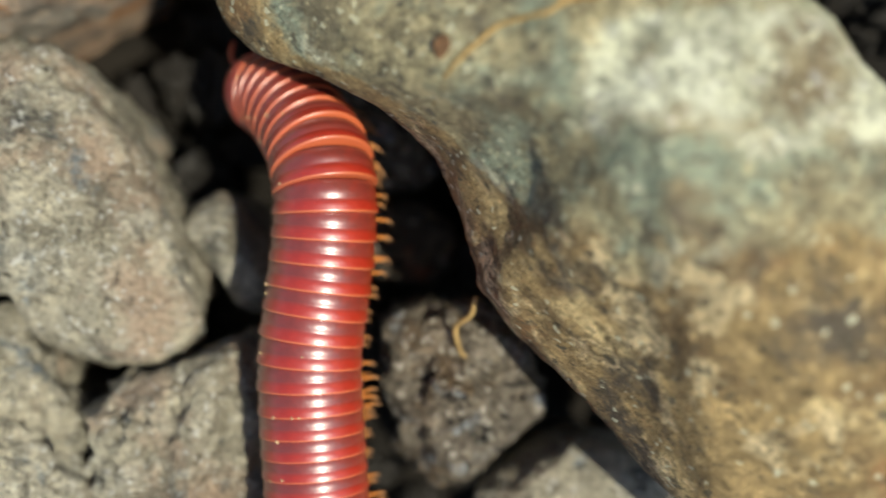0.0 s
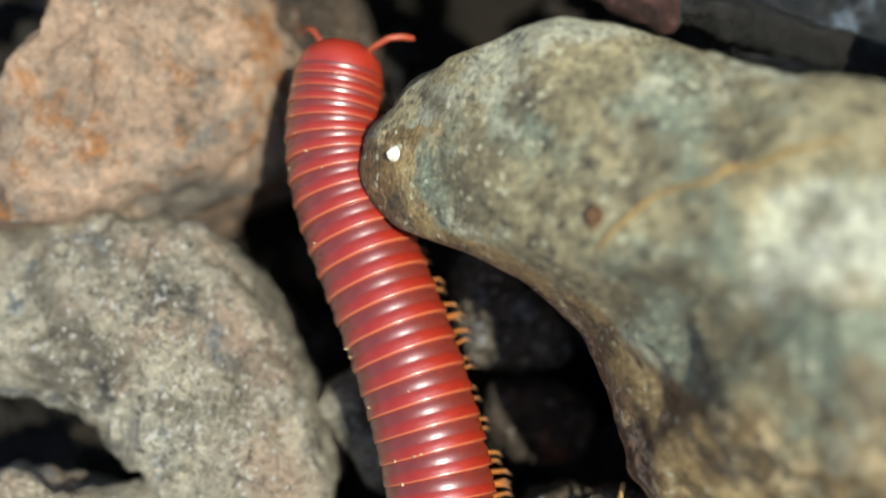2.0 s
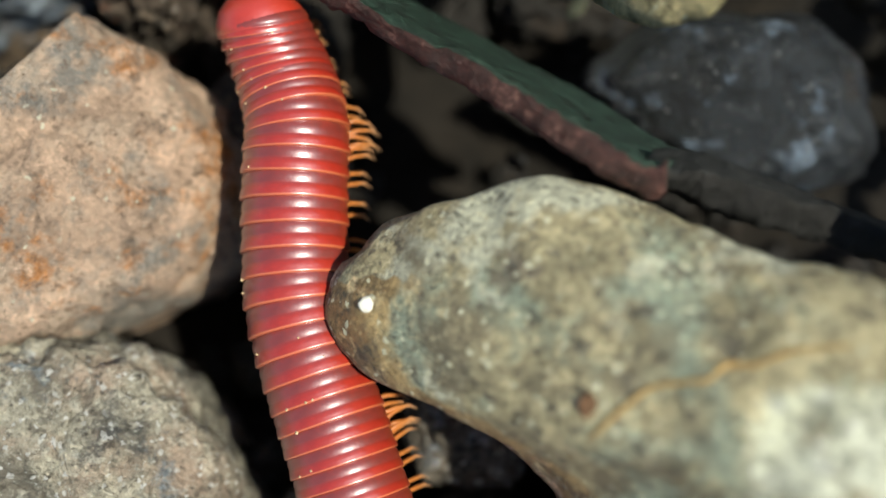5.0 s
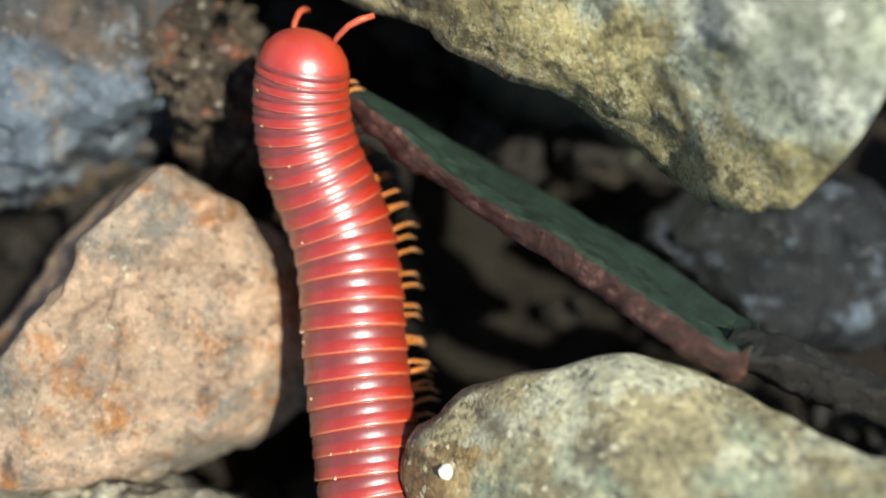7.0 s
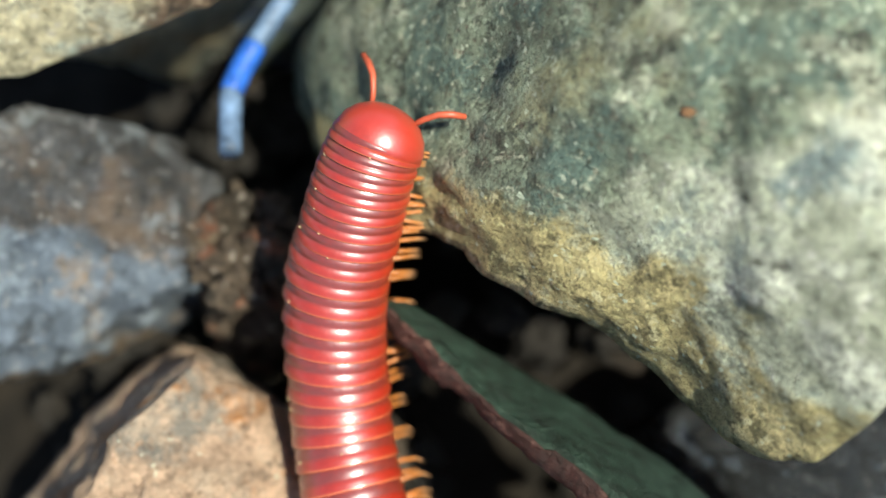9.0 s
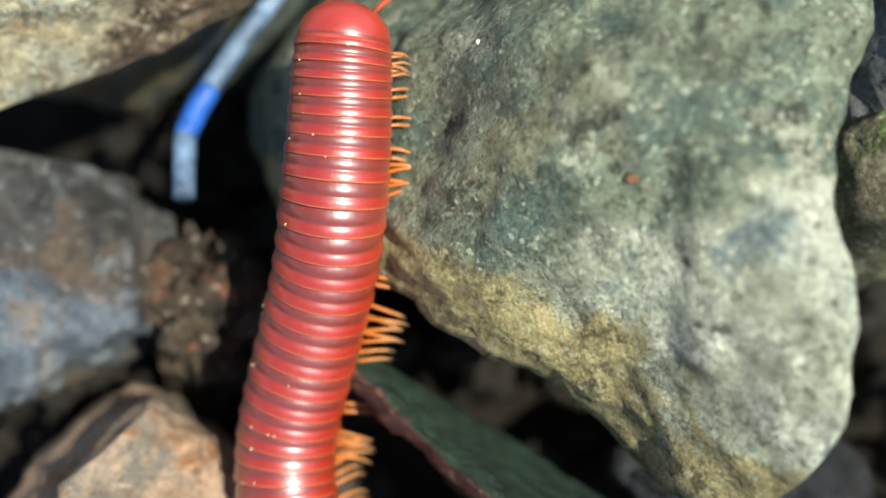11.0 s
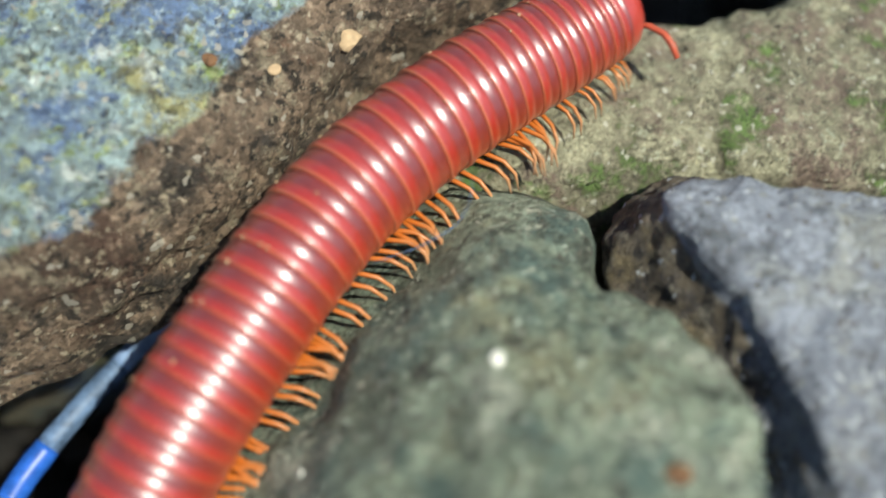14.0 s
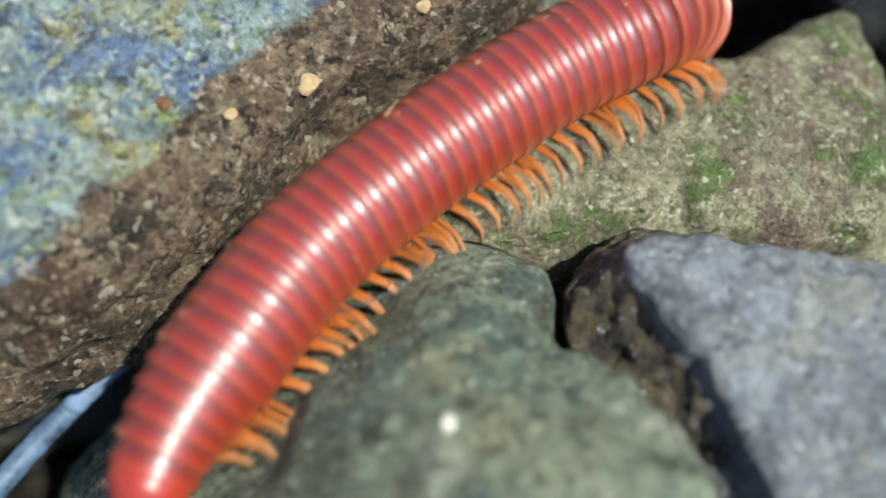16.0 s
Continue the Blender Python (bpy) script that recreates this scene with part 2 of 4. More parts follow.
LEAF_EDGE = leaf_material("red_brown_leaf_edge", (0.060, 0.020, 0.018), (0.30, 0.16, 0.13), 1500)


def ring_material(name, front, back, seam, flank):
    """Chitin: a darker front band, a redder back band and an orange rim, by the ring's own length; the flanks are more orange."""
    mat, nodes, links, bsdf = nodes_of(name)
    tex = nodes.new("ShaderNodeTexCoord")
    split = nodes.new("ShaderNodeSeparateXYZ")
    links.new(tex.outputs["Generated"], split.inputs[0])
    wave = noise_tex(nodes, links, tex.outputs["Object"], 900, 4, 0.6)
    shift = nodes.new("ShaderNodeMath")
    shift.operation = "MULTIPLY_ADD"
    shift.inputs[1].default_value, shift.inputs[2].default_value = 0.06, -0.03
    links.new(wave, shift.inputs[0])
    along = nodes.new("ShaderNodeMath")
    along.operation = "ADD"
    links.new(split.outputs[1], along.inputs[0])
    links.new(shift.outputs[0], along.inputs[1])
    worn = noise_tex(nodes, links, tex.outputs["Object"], 2600, 5, 0.7)
    red = mix(nodes, links, ramp(nodes, links, worn, [(0.35, (0, 0, 0)), (0.7, (0.55, 0.55, 0.55))]), back, tuple(c * 0.6 for c in back))
    dark = mix(nodes, links, ramp(nodes, links, worn, [(0.4, (0, 0, 0)), (0.7, (0.6, 0.6, 0.6))]), front, tuple(0.5 * (a + b) for a, b in zip(front, back)))
    colour = mix(nodes, links, ramp(nodes, links, along.outputs[0], [(0.30, (0, 0, 0)), (0.46, (1, 1, 1))]), red, dark)
    low = ramp(nodes, links, split.outputs[2], [(0.42, (0.75, 0.75, 0.75)), (0.72, (0, 0, 0))])
    colour = mix(nodes, links, low, colour, flank)
    colour = mix(nodes, links, ramp(nodes, links, along.outputs[0], [(0.055, (1, 1, 1)), (0.095, (0, 0, 0))]), colour, seam)
    links.new(colour, bsdf.inputs["Base Color"])
    scuff = noise_tex(nodes, links, tex.outputs["Object"], 1900, 5, 0.7)
    links.new(ramp(nodes, links, scuff, [(0.35, (0.42, 0.42, 0.42)), (0.7, (0.48, 0.48, 0.48))]), bsdf.inputs["Roughness"])
    bsdf.inputs["Specular IOR Level"].default_value = 0.5
    bsdf.inputs["IOR"].default_value = 1.75
    bsdf.inputs["Specular Tint"].default_value = (0.86, 0.81, 1.0, 1)
    # fine lines run round the ring, so its shine is drawn out a little along the body
    bsdf.inputs["Anisotropic"].default_value, bsdf.inputs["Anisotropic Rotation"].default_value = 0.2, 0.25
    tangent = nodes.new("ShaderNodeTangent")
    tangent.direction_type, tangent.axis = "RADIAL", "Y"
    links.new(tangent.outputs[0], bsdf.inputs["Tangent"])
    bsdf.inputs["Coat Weight"].default_value, bsdf.inputs["Coat Roughness"].default_value = 1.0, 0.3
    bsdf.inputs["Coat IOR"].default_value = 1.65
    bsdf.inputs["Coat Tint"].default_value = (0.98, 0.95, 1.0, 1)
    bump = nodes.new("ShaderNodeBump")
    bump.inputs["Strength"].default_value, bump.inputs["Distance"].default_value = 0.35, 0.00006
    links.new(noise_tex(nodes, links, tex.outputs["Object"], 3000, 4, 0.6), bump.inputs["Height"])
    links.new(bump.outputs[0], bsdf.inputs["Normal"])
    return mat


CHITIN = ring_material("red_chitin", (0.185, 0.029, 0.020), (0.42, 0.026, 0.010), (0.55, 0.13, 0.05), (0.52, 0.075, 0.014))
CHITIN_HEAD = ring_material("bright_red_chitin", (0.46, 0.035, 0.016), (0.46, 0.035, 0.016), (0.60, 0.09, 0.04), (0.52, 0.07, 0.018))


def plain(name, colour, rough, spread=0.35, scale=1500):
    mat, nodes, links, bsdf = nodes_of(name)
    coords = nodes.new("ShaderNodeTexCoord").outputs["Object"]
    field = noise_tex(nodes, links, coords, scale, 5, 0.6)
    links.new(ramp(nodes, links, field, [(0.3, tuple(c * (1 - spread) for c in colour)), (0.7, tuple(min(1, c * (1 + spread)) for c in colour))]), bsdf.inputs["Base Color"])
    bsdf.inputs["Roughness"].default_value = rough
    return mat


def leg_material():
    """Amber at the root, paler and pinker at the tip."""
    mat, nodes, links, bsdf = nodes_of("amber_leg")
    split = nodes.new("ShaderNodeSeparateXYZ")
    links.new(nodes.new("ShaderNodeTexCoord").outputs["Object"], split.inputs[0])
    reach = nodes.new("ShaderNodeMath")
    reach.operation = "ABSOLUTE"
    links.new(split.outputs[0], reach.inputs[0])
    far = nodes.new("ShaderNodeMath")
    far.operation = "MULTIPLY"
    far.inputs[1].default_value = 250
    links.new(reach.outputs[0], far.inputs[0])
    links.new(ramp(nodes, links, far.outputs[0], [(0.50, (0.47, 0.125, 0.02)), (0.72, (0.45, 0.165, 0.045)), (0.92, (0.55, 0.35, 0.22))]), bsdf.inputs["Base Color"])
    bsdf.inputs["Roughness"].default_value = 0.35
    return mat


LEG = leg_material()
ANTENNA = plain("red_antenna", (0.45, 0.085, 0.045), 0.4)
BLUE = plain("blue_plastic", (0.02, 0.11, 0.50), 0.4)
PALE_BLUE = plain("faded_blue_plastic", (0.20, 0.30, 0.50), 0.5, 0.5, 700)
WHITE = plain("weathered_white_plastic", (0.10, 0.165, 0.29), 0.55, 0.8, 900)
ROOT = plain("dry_root", (0.36, 0.24, 0.10), 0.8)
RUST = plain("rusty_grain", (0.15, 0.078, 0.04), 0.9, 0.7, 2500)
QUARTZ = plain("white_quartz", (0.75, 0.74, 0.68), 0.5)
CRUMB = plain("tan_crumb", (0.50, 0.36, 0.22), 0.8)

# ---- building ----


def part(name, bm, material, parent=None, label="", smooth=True):
    mesh = bpy.data.meshes.new(name)
    for face in bm.faces:
        face.smooth = smooth
    bm.to_mesh(mesh)
    bm.free()
    for m in material if isinstance(material, list) else [material]:
        mesh.materials.append(m)
    ob = new(name, mesh)
    if parent:
        ob.parent = parent
    if label:
        ob["label"] = label
    return ob


def ring_curve(points, count):
    """A closed smooth curve through the points, as count samples."""
    pts, n, out = [Vector(p) for p in points], len(points), []
    for k in range(count):
        u = k / count * n
        i, f = int(u), u - int(u)
        a, b, c, d = (pts[(i + j) % n] for j in (-1, 0, 1, 2))
        out.append(0.5 * (2 * b + (c - a) * f + (2 * a - 5 * b + 4 * c - d) * f * f + (3 * b - a - 3 * c + d) * f ** 3))
    return out


def stone(name, rim, crown, base, material, label, power=2.0, lip=0.12, tuck=0.25, lumps=0.05, seed=0.0, fine=1.0, foot=None, stain=None, pale=None, bloom=None, dents=(), chips=9, cut=(0.90, 0.97), turns=160, rings=44, walls=30):
    """A stone by its rim (the edge of its top, in centimetres), the crown's place and the base's height. power: how flat its top is; lip: how round its edge; tuck: how far it draws
    in below; foot: a second, lower line that its side reaches first; stain: how much of an earthy crust lies at a place, by its rim's reach (1 at the rim) and its place."""
    edge = ring_curve(rim, turns)
    low = ring_curve(foot, turns) if foot else None
    crown = Vector(crown)
    grid = []
    for k in range(1, rings + 1):
        u = (k / rings) ** 0.8
        for p in edge:
            q = crown.lerp(p, u)
            q.z = crown.z + (p.z - crown.z) * u ** power
            w = max(0, (u - 1 + 2 * lip) / (2 * lip))
            q.z += lip * math.sqrt(max(0, 1 - w * w))
            grid.append(q)
    for k in range(1, walls + 1):
        v = k / walls
        for i, p in enumerate(edge):
            if low and v < 0.5:
                q = p.lerp(low[i], v / 0.5)
            elif low:
                q = low[i].lerp(Vector((crown.x, crown.y, base)), tuck * (2 * v - 1) ** 0.6)
                q.z = low[i].z + (base - low[i].z) * (2 * v - 1)
            else:
                q = p.lerp(Vector((crown.x, crown.y, p.z)), tuck * v ** 1.4)
                q.z = p.z + (base - p.z) * v
            grid.append(q)
    top = crown.copy()
    top.z += lip
    verts = [top, *grid]
    off = Vector((seed * 3.1, seed * 1.7, seed * 2.3))
    middle = Vector((crown.x, crown.y, (crown.z + min(p.z for p in edge)) / 2 - 0.25))
    luck = random.Random(int(seed * 10) + 5)
    cuts = []
    for _ in range(chips):
        n = Vector((luck.gauss(0, 1), luck.gauss(0, 1), abs(luck.gauss(0, 0.9)))).normalized()
        reach = max((q - middle).dot(n) for q in verts[:: 7])
        cuts.append((n, reach * luck.uniform(*cut)))
    moved = []
    for q in verts:
        out = (q - middle).normalized()
        big = noise.fractal(q * 1.6 + off, 1.0, 2.1, 3)
        small = noise.fractal(q * 6.0 + off, 0.85, 2.2, 5)
        ridge = abs(noise.noise(q * 4.2 - off))
        p = q + out * (lumps * big + fine * (0.036 * small - 0.04 * ridge))
        for x, y, wide, deep in dents:
            p.z -= deep * math.exp(-((q.x - x) ** 2 + (q.y - y) ** 2) / wide ** 2)
        for n, reach in cuts:
            over = (p - middle).dot(n) - reach - 0.02 * noise.noise(q * 5 + off)
            if over > 0:
                p -= n * over * 0.85
        moved.append(p)
    faces = [(0, 1 + k, 1 + (k + 1) % turns) for k in range(turns)]
    for r in range(rings + walls - 1):
        a = 1 + r * turns
        faces += [(a + k, a + turns + k, a + turns + (k + 1) % turns, a + (k + 1) % turns) for k in range(turns)]
    last = 1 + (rings + walls - 1) * turns
    faces.append(tuple(last + k for k in range(turns)))
    mesh = bpy.data.meshes.new(name)
    mesh.from_pydata([tuple(q * CM) for q in moved], [], faces)
    mesh.polygons.foreach_set("use_smooth", [True] * len(mesh.polygons))
    mesh.materials.append(material)
    for attribute, rule in (("stain", stain), ("pale", pale), ("bloom", bloom)):
        if rule is None:
            continue
        reach = [0.0] + [(r + 1) / rings for r in range(rings + walls) for _ in range(turns)]
        mesh.attributes.new(attribute, "FLOAT", "POINT").data.foreach_set("value", [rule(u, q) for u, q in zip(reach, moved)])
    mesh.update()
    ob = new(name, mesh)
    return tagged(ob, label, "stone")


def rim_of(z, *points):
    return [(*p, z) if len(p) == 2 else p for p in points]


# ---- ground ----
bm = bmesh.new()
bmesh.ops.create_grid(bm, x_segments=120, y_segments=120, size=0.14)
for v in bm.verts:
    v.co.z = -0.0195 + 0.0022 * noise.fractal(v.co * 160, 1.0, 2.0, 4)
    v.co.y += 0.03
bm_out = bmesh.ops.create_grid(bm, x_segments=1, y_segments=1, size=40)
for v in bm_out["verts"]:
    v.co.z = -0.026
tagged(part("ground", bm, SOIL), "damp soil between loose pebbles, coloured dark for the shade there", "soil", kind="structure")

# ---- stones ----
BUFF_RIM = [(-1.01, 1.42, 0.12), (-0.80, 1.65, 0.25), (-0.49, 1.84, 0.42), (-0.22, 1.88, 0.5), (0.15, 1.78, 0.55), (0.46, 1.6, 0.8), (0.94, 1.39, 0.95), (1.68, 0.34, 0.9), (1.72, -0.82, 0.6), (1.10, -0.83, 0.25), (0.82, -0.57, 0.15), (0.61, -0.32, 0.12), (0.32, -0.04, 0.12), (0.09, 0.2, 0.1), (0.05, 0.39, 0.1), (-0.06, 0.66, 0.15), (-0.22, 0.86, 0.2), (-0.51, 1.02, 0.35), (-0.86, 1.18, 0.16)]
BUFF = stone("buff_stone", BUFF_RIM,
      (0.55, 0.8, 1.12), -1.9, STONE_BUFF, "buff and greenish stone with a blunt pointed end", power=1.25, lip=0.09, tuck=0.45, seed=1, chips=6, fine=0.55, foot=[(x * 0.74 + 0.55 * 0.26, y * 0.74 + 0.8 * 0.26, z - 0.3) for x, y, z in BUFF_RIM],
      # ochre over the low part; along the left edge it also paints the sunlit strip
      stain=lambda u, q: 0.12 + 0.55 * min(1, max(0, (0.95 - q.y) / 0.75)) + 0.48 * min(1, max(0, (u - 0.62) / 0.25)) * (q.x < 0.4) * (q.y < 1.5),
      # pale blotches; the last term paints the low end brighter where it faces the sun
      bloom=lambda u, q: 0.1 + 0.5 * min(1, max(0, (q.x - 0.15) / 0.3)) * min(1, max(0, (q.y - 0.6) / 0.2)) * min(1, max(0.4, (1.3 - q.y) / 0.2)) + 0.25 * math.exp(-((q.x - 1.02) ** 2 + (q.y - 0.48) ** 2) / 0.035) + 0.1 * (q.y < 0.1),
      # dark speckling at the point and brown mid slope, with their soft shade painted in
      pale=lambda u, q: 0.5 * math.exp(-((q.x + 0.27) ** 2 + (q.y - 1.48) ** 2) / 0.045) + 0.5 * math.exp(-((q.x - 0.66) ** 2 + (q.y - 0.48) ** 2) / 0.10))
stone("brown_stone", rim_of(-0.35, (-3.06, 1.04), (-2.49, 1.28), (-2.12, 1.33), (-1.78, 1.26), (-1.6, 1.06), (-1.41, 0.78), (-1.25, 0.49), (-1.17, 0.19), (-1.19, -0.05), (-1.45, -0.17), (-1.78, -0.11), (-2.02, 0.16), (-2.37, 0.42), (-3.02, 0.58)),
      (-2.0, 0.75, -0.12), -1.6, STONE_BROWN, "grey-brown rough stone beside the gap", seed=2.4, chips=10, cut=(0.90, 0.97), fine=1.7, lumps=0.06)
stone("brown_stone", rim_of(-0.3, (-2.89, 0.06), (-2.26, 0.12), (-1.96, 0.07), (-1.86, -0.17), (-1.74, -0.42), (-1.61, -0.64), (-1.51, -1.01), (-2.25, -1.15), (-2.89, -0.79)),
      (-2.25, -0.45, -0.05), -1.6, STONE_BROWN, "grey-brown rough stone with a dark crack beside it", seed=3, fine=2.3, lumps=0.08)
stone("brown_stone", rim_of(-0.4, (-1.7, -0.38), (-1.53, -0.2), (-1.16, -0.07), (-0.93, 0.01), (-0.89, -0.26), (-0.86, -0.72), (-0.95, -0.96), (-1.4, -1.02), (-1.65, -0.65)),
      (-1.25, -0.5, -0.25), -1.6, STONE_BROWN, "small gritty brown stone", seed=4, fine=2.6, lumps=0.08)
stone("pink_stone", [(-2.12, 2.58, 0.0), (-1.96, 2.54, -0.1), (-1.72, 2.43, -0.25), (-1.53, 2.24, -0.35), (-1.48, 1.99, -0.4), (-1.53, 1.72, -0.4), (-1.68, 1.52, -0.38), (-1.91, 1.41, -0.3), (-2.21, 1.3, -0.2), (-2.5, 1.22, -0.12), (-2.72, 1.28, -0.08), (-2.72, 1.45, -0.06), (-2.62, 1.72, -0.02), (-2.46, 2.05, 0.02), (-2.28, 2.36, 0.03)],
      (-2.05, 1.95, -0.06), -1.9, STONE_PINK, "pinkish stone with rusty stains", power=1.4, lip=0.10, tuck=0.3, seed=5.3, chips=6, lumps=0.07, fine=1.3,
      foot=[(-2.3, 2.71, -0.75), (-2.0, 2.64, -0.8), (-1.7, 2.46, -0.8), (-1.52, 2.24, -0.8), (-1.46, 1.99, -0.8), (-1.52, 1.7, -0.8), (-1.68, 1.5, -0.8), (-1.91, 1.39, -0.8), (-2.21, 1.26, -0.8), (-2.55, 1.12, -0.75), (-2.95, 1.1, -0.7), (-3.1, 1.41, -0.71), (-3.02, 1.79, -0.72), (-2.87, 2.2, -0.73), (-2.64, 2.58, -0.74)])
stone("slate_stone", rim_of(-0.3, (-4.2, 3.4), (-3.7, 3.66), (-3.32, 3.74), (-3.0, 3.8), (-2.75, 3.82), (-2.44, 3.72), (-2.19, 3.51), (-2.1, 3.29), (-2.2, 3.06), (-2.4, 2.9), (-2.62, 2.72), (-2.95, 2.55), (-3.4, 2.5), (-4.1, 2.7)),
      (-3.0, 3.2, -0.05), -1.8, STONE_SLATE, "dull blue and brown stone lying low in shade", seed=6, tuck=0.5, chips=12, cut=(0.82, 0.95), fine=2.4, lumps=0.1,
      pale=lambda u, q: 0.45 + 0.4 * max(-1, min(1, (3.12 - q.y) / 0.2)))
stone("wet_stone", rim_of(-0.6, (-0.32, 0.12), (-0.15, 0.14), (0.08, 0.17), (0.29, -0.03), (0.41, -0.26), (0.3, -0.47), (0.12, -0.65), (-0.11, -0.71), (-0.29, -0.48), (-0.36, -0.12)),
      (0.0, -0.2, -0.42), -1.6, STONE_WET, "small dark wet stone with bluish glints put into its colour", seed=7, fine=2.2)
stone("dark_stone", rim_of(-0.65, (0.1, -0.78), (0.23, -0.62), (0.48, -0.51), (0.8, -0.53), (1.0, -0.68), (0.88, -1.0), (0.36, -1.06)),
      (0.5, -0.8, -0.5), -1.6, STONE_BROWN, "small brown stone under the buff stone", seed=8)
GREEN_RIM = [(-1.75, 3.72, -0.35), (-1.42, 3.32, 0.15), (-1.08, 3.12, 0.4), (-0.83, 2.97, 0.45), (-0.6, 2.86, 0.45), (-0.31, 2.72, 0.4), (-0.05, 2.56, 0.4), (0.12, 2.41, 0.55), (0.29, 2.37, 0.7), (0.44, 2.44, 0.95), (0.51, 2.64, 1.2), (0.50, 2.9, 1.3), (0.42, 3.22, 1.35), (0.38, 3.45, 1.35), (0.45, 3.8, 1.33), (0.56, 4.15, 1.3), (0.52, 4.38, 1.26), (0.42, 4.53, 1.22), (0.28, 4.68, 1.16), (0.14, 4.78, 1.08), (0.01, 4.83, 1.02), (-0.02, 4.90, 0.97), (-0.04, 5.02, 0.93), (-0.09, 5.14, 0.88), (-0.22, 5.22, 0.85), (-0.4, 5.27, 0.8), (-0.6, 5.27, 0.7), (-0.95, 5.22, 0.4), (-1.3, 5.05, 0.15), (-1.6, 4.75, -0.15), (-1.95, 4.25, -0.4)]
GREEN = stone("green_stone", GREEN_RIM,
      (-0.15, 3.7, 1.42), -1.9, STONE_GREEN, "large grey-green stone, olive buff along its lower edge", dents=((-1.08, 3.45, 0.36, 0.08), (-1.08, 3.8, 0.4, 0.09), (-1.05, 4.15, 0.4, 0.09), (-0.98, 4.5, 0.4, 0.09), (-0.82, 4.8, 0.4, 0.08)), fine=0.8, power=1.75, lip=0.06, tuck=0.3, seed=9, chips=7, cut=(0.95, 0.99), turns=200,
      stain=lambda u, q: 0.45 + 0.5 * max(-1, min(1, (float(np.interp(q.x, (-1.8, -1.2, -0.59, -0.15, 0.0, 0.28, 0.6), (3.9, 3.4, 3.12, 2.97, 2.68, 2.54, 2.45))) - q.y) / 0.3)),
      pale=lambda u, q: 0.45 + 0.5 * max(-1, min(1, (3.4 - q.y + 0.3 * (q.x - 0.2)) / 0.45)) - (q.z < 0.55),
      foot=[(x * 0.6 - 0.15 * 0.4, y * 0.6 + 3.7 * 0.4, z - 0.32) for x, y, z in GREEN_RIM])
LICHENED = stone("lichened_stone", [(-3.2, 3.95, 0.75), (-2.6, 4.15, 0.85), (-2.0, 4.34, 1.0), (-1.64, 4.62, 1.0), (-1.45, 4.84, 1.0), (-1.29, 5.03, 1.0), (-1.21, 5.24, 0.99), (-1.10, 5.47, 0.99), (-0.94, 5.69, 0.99), (-0.66, 5.90, 1.0), (-0.36, 6.32, 1.0), (-0.5, 7.3, 0.9), (-1.74, 7.7, 0.9), (-2.84, 7.0, 1.0), (-3.6, 5.58, 0.9), (-3.7, 4.5, 0.8)],
      (-2.2, 5.6, 1.28), -1.9, STONE_LICHEN, "large blue and yellow-green lichened stone with an earthy side", power=3, lip=0.06, tuck=0.5, seed=10, chips=6, lumps=0.03,
      stain=lambda u, q: 0.45 + 0.5 * max(-1, min(1, (float(np.interp(q.x, (-3.0, -2.4, -1.86, -1.66, -1.52, -1.44, -1.37, -1.28, -1.1, -0.92, -0.5), (3.6, 4.08, 4.60, 4.86, 5.06, 5.25, 5.43, 5.61, 5.81, 5.99, 6.4))) - q.y) / 0.22)),
      pale=lambda u, q: 0.1 + 0.6 * min(1, max(0, (4.6 - q.y - 0.35 * (q.x + 2)) / 0.35)),
      foot=[(-3.4, 3.6, 0.35), (-2.77, 3.8, 0.3), (-2.08, 4.18, 0.35), (-1.6, 4.58, 0.35), (-1.41, 4.80, 0.38), (-1.25, 4.99, 0.4), (-1.17, 5.20, 0.4), (-1.05, 5.43, 0.4), (-0.88, 5.65, 0.4), (-0.60, 5.86, 0.4), (-0.30, 6.28, 0.4), (0.1, 7.3, 0.5), (-1.6, 8.0, 0.5), (-3.1, 7.3, 0.5), (-3.9, 5.58, 0.4), (-4.0, 4.2, 0.4)])
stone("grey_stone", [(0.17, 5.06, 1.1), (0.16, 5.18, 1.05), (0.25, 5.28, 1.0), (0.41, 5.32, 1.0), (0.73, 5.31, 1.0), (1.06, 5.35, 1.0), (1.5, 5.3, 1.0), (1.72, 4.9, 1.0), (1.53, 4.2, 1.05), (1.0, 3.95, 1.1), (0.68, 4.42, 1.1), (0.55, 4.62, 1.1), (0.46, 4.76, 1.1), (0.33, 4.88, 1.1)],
      (0.85, 4.85, 1.15), -1.9, STONE_GREY, "smooth blue-grey stone with a dark brown side", power=4, lip=0.06, seed=11, chips=5, lumps=0.025,
      # darker brown from the rim downwards, less towards greater x
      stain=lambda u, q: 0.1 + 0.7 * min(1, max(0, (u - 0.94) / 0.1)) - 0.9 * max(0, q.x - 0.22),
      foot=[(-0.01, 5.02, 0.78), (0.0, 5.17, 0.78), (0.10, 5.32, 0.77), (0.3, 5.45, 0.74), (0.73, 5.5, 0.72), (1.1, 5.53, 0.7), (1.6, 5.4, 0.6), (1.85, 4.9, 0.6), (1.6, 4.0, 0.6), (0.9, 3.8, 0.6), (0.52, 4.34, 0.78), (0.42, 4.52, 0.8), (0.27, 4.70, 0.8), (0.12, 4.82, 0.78)])
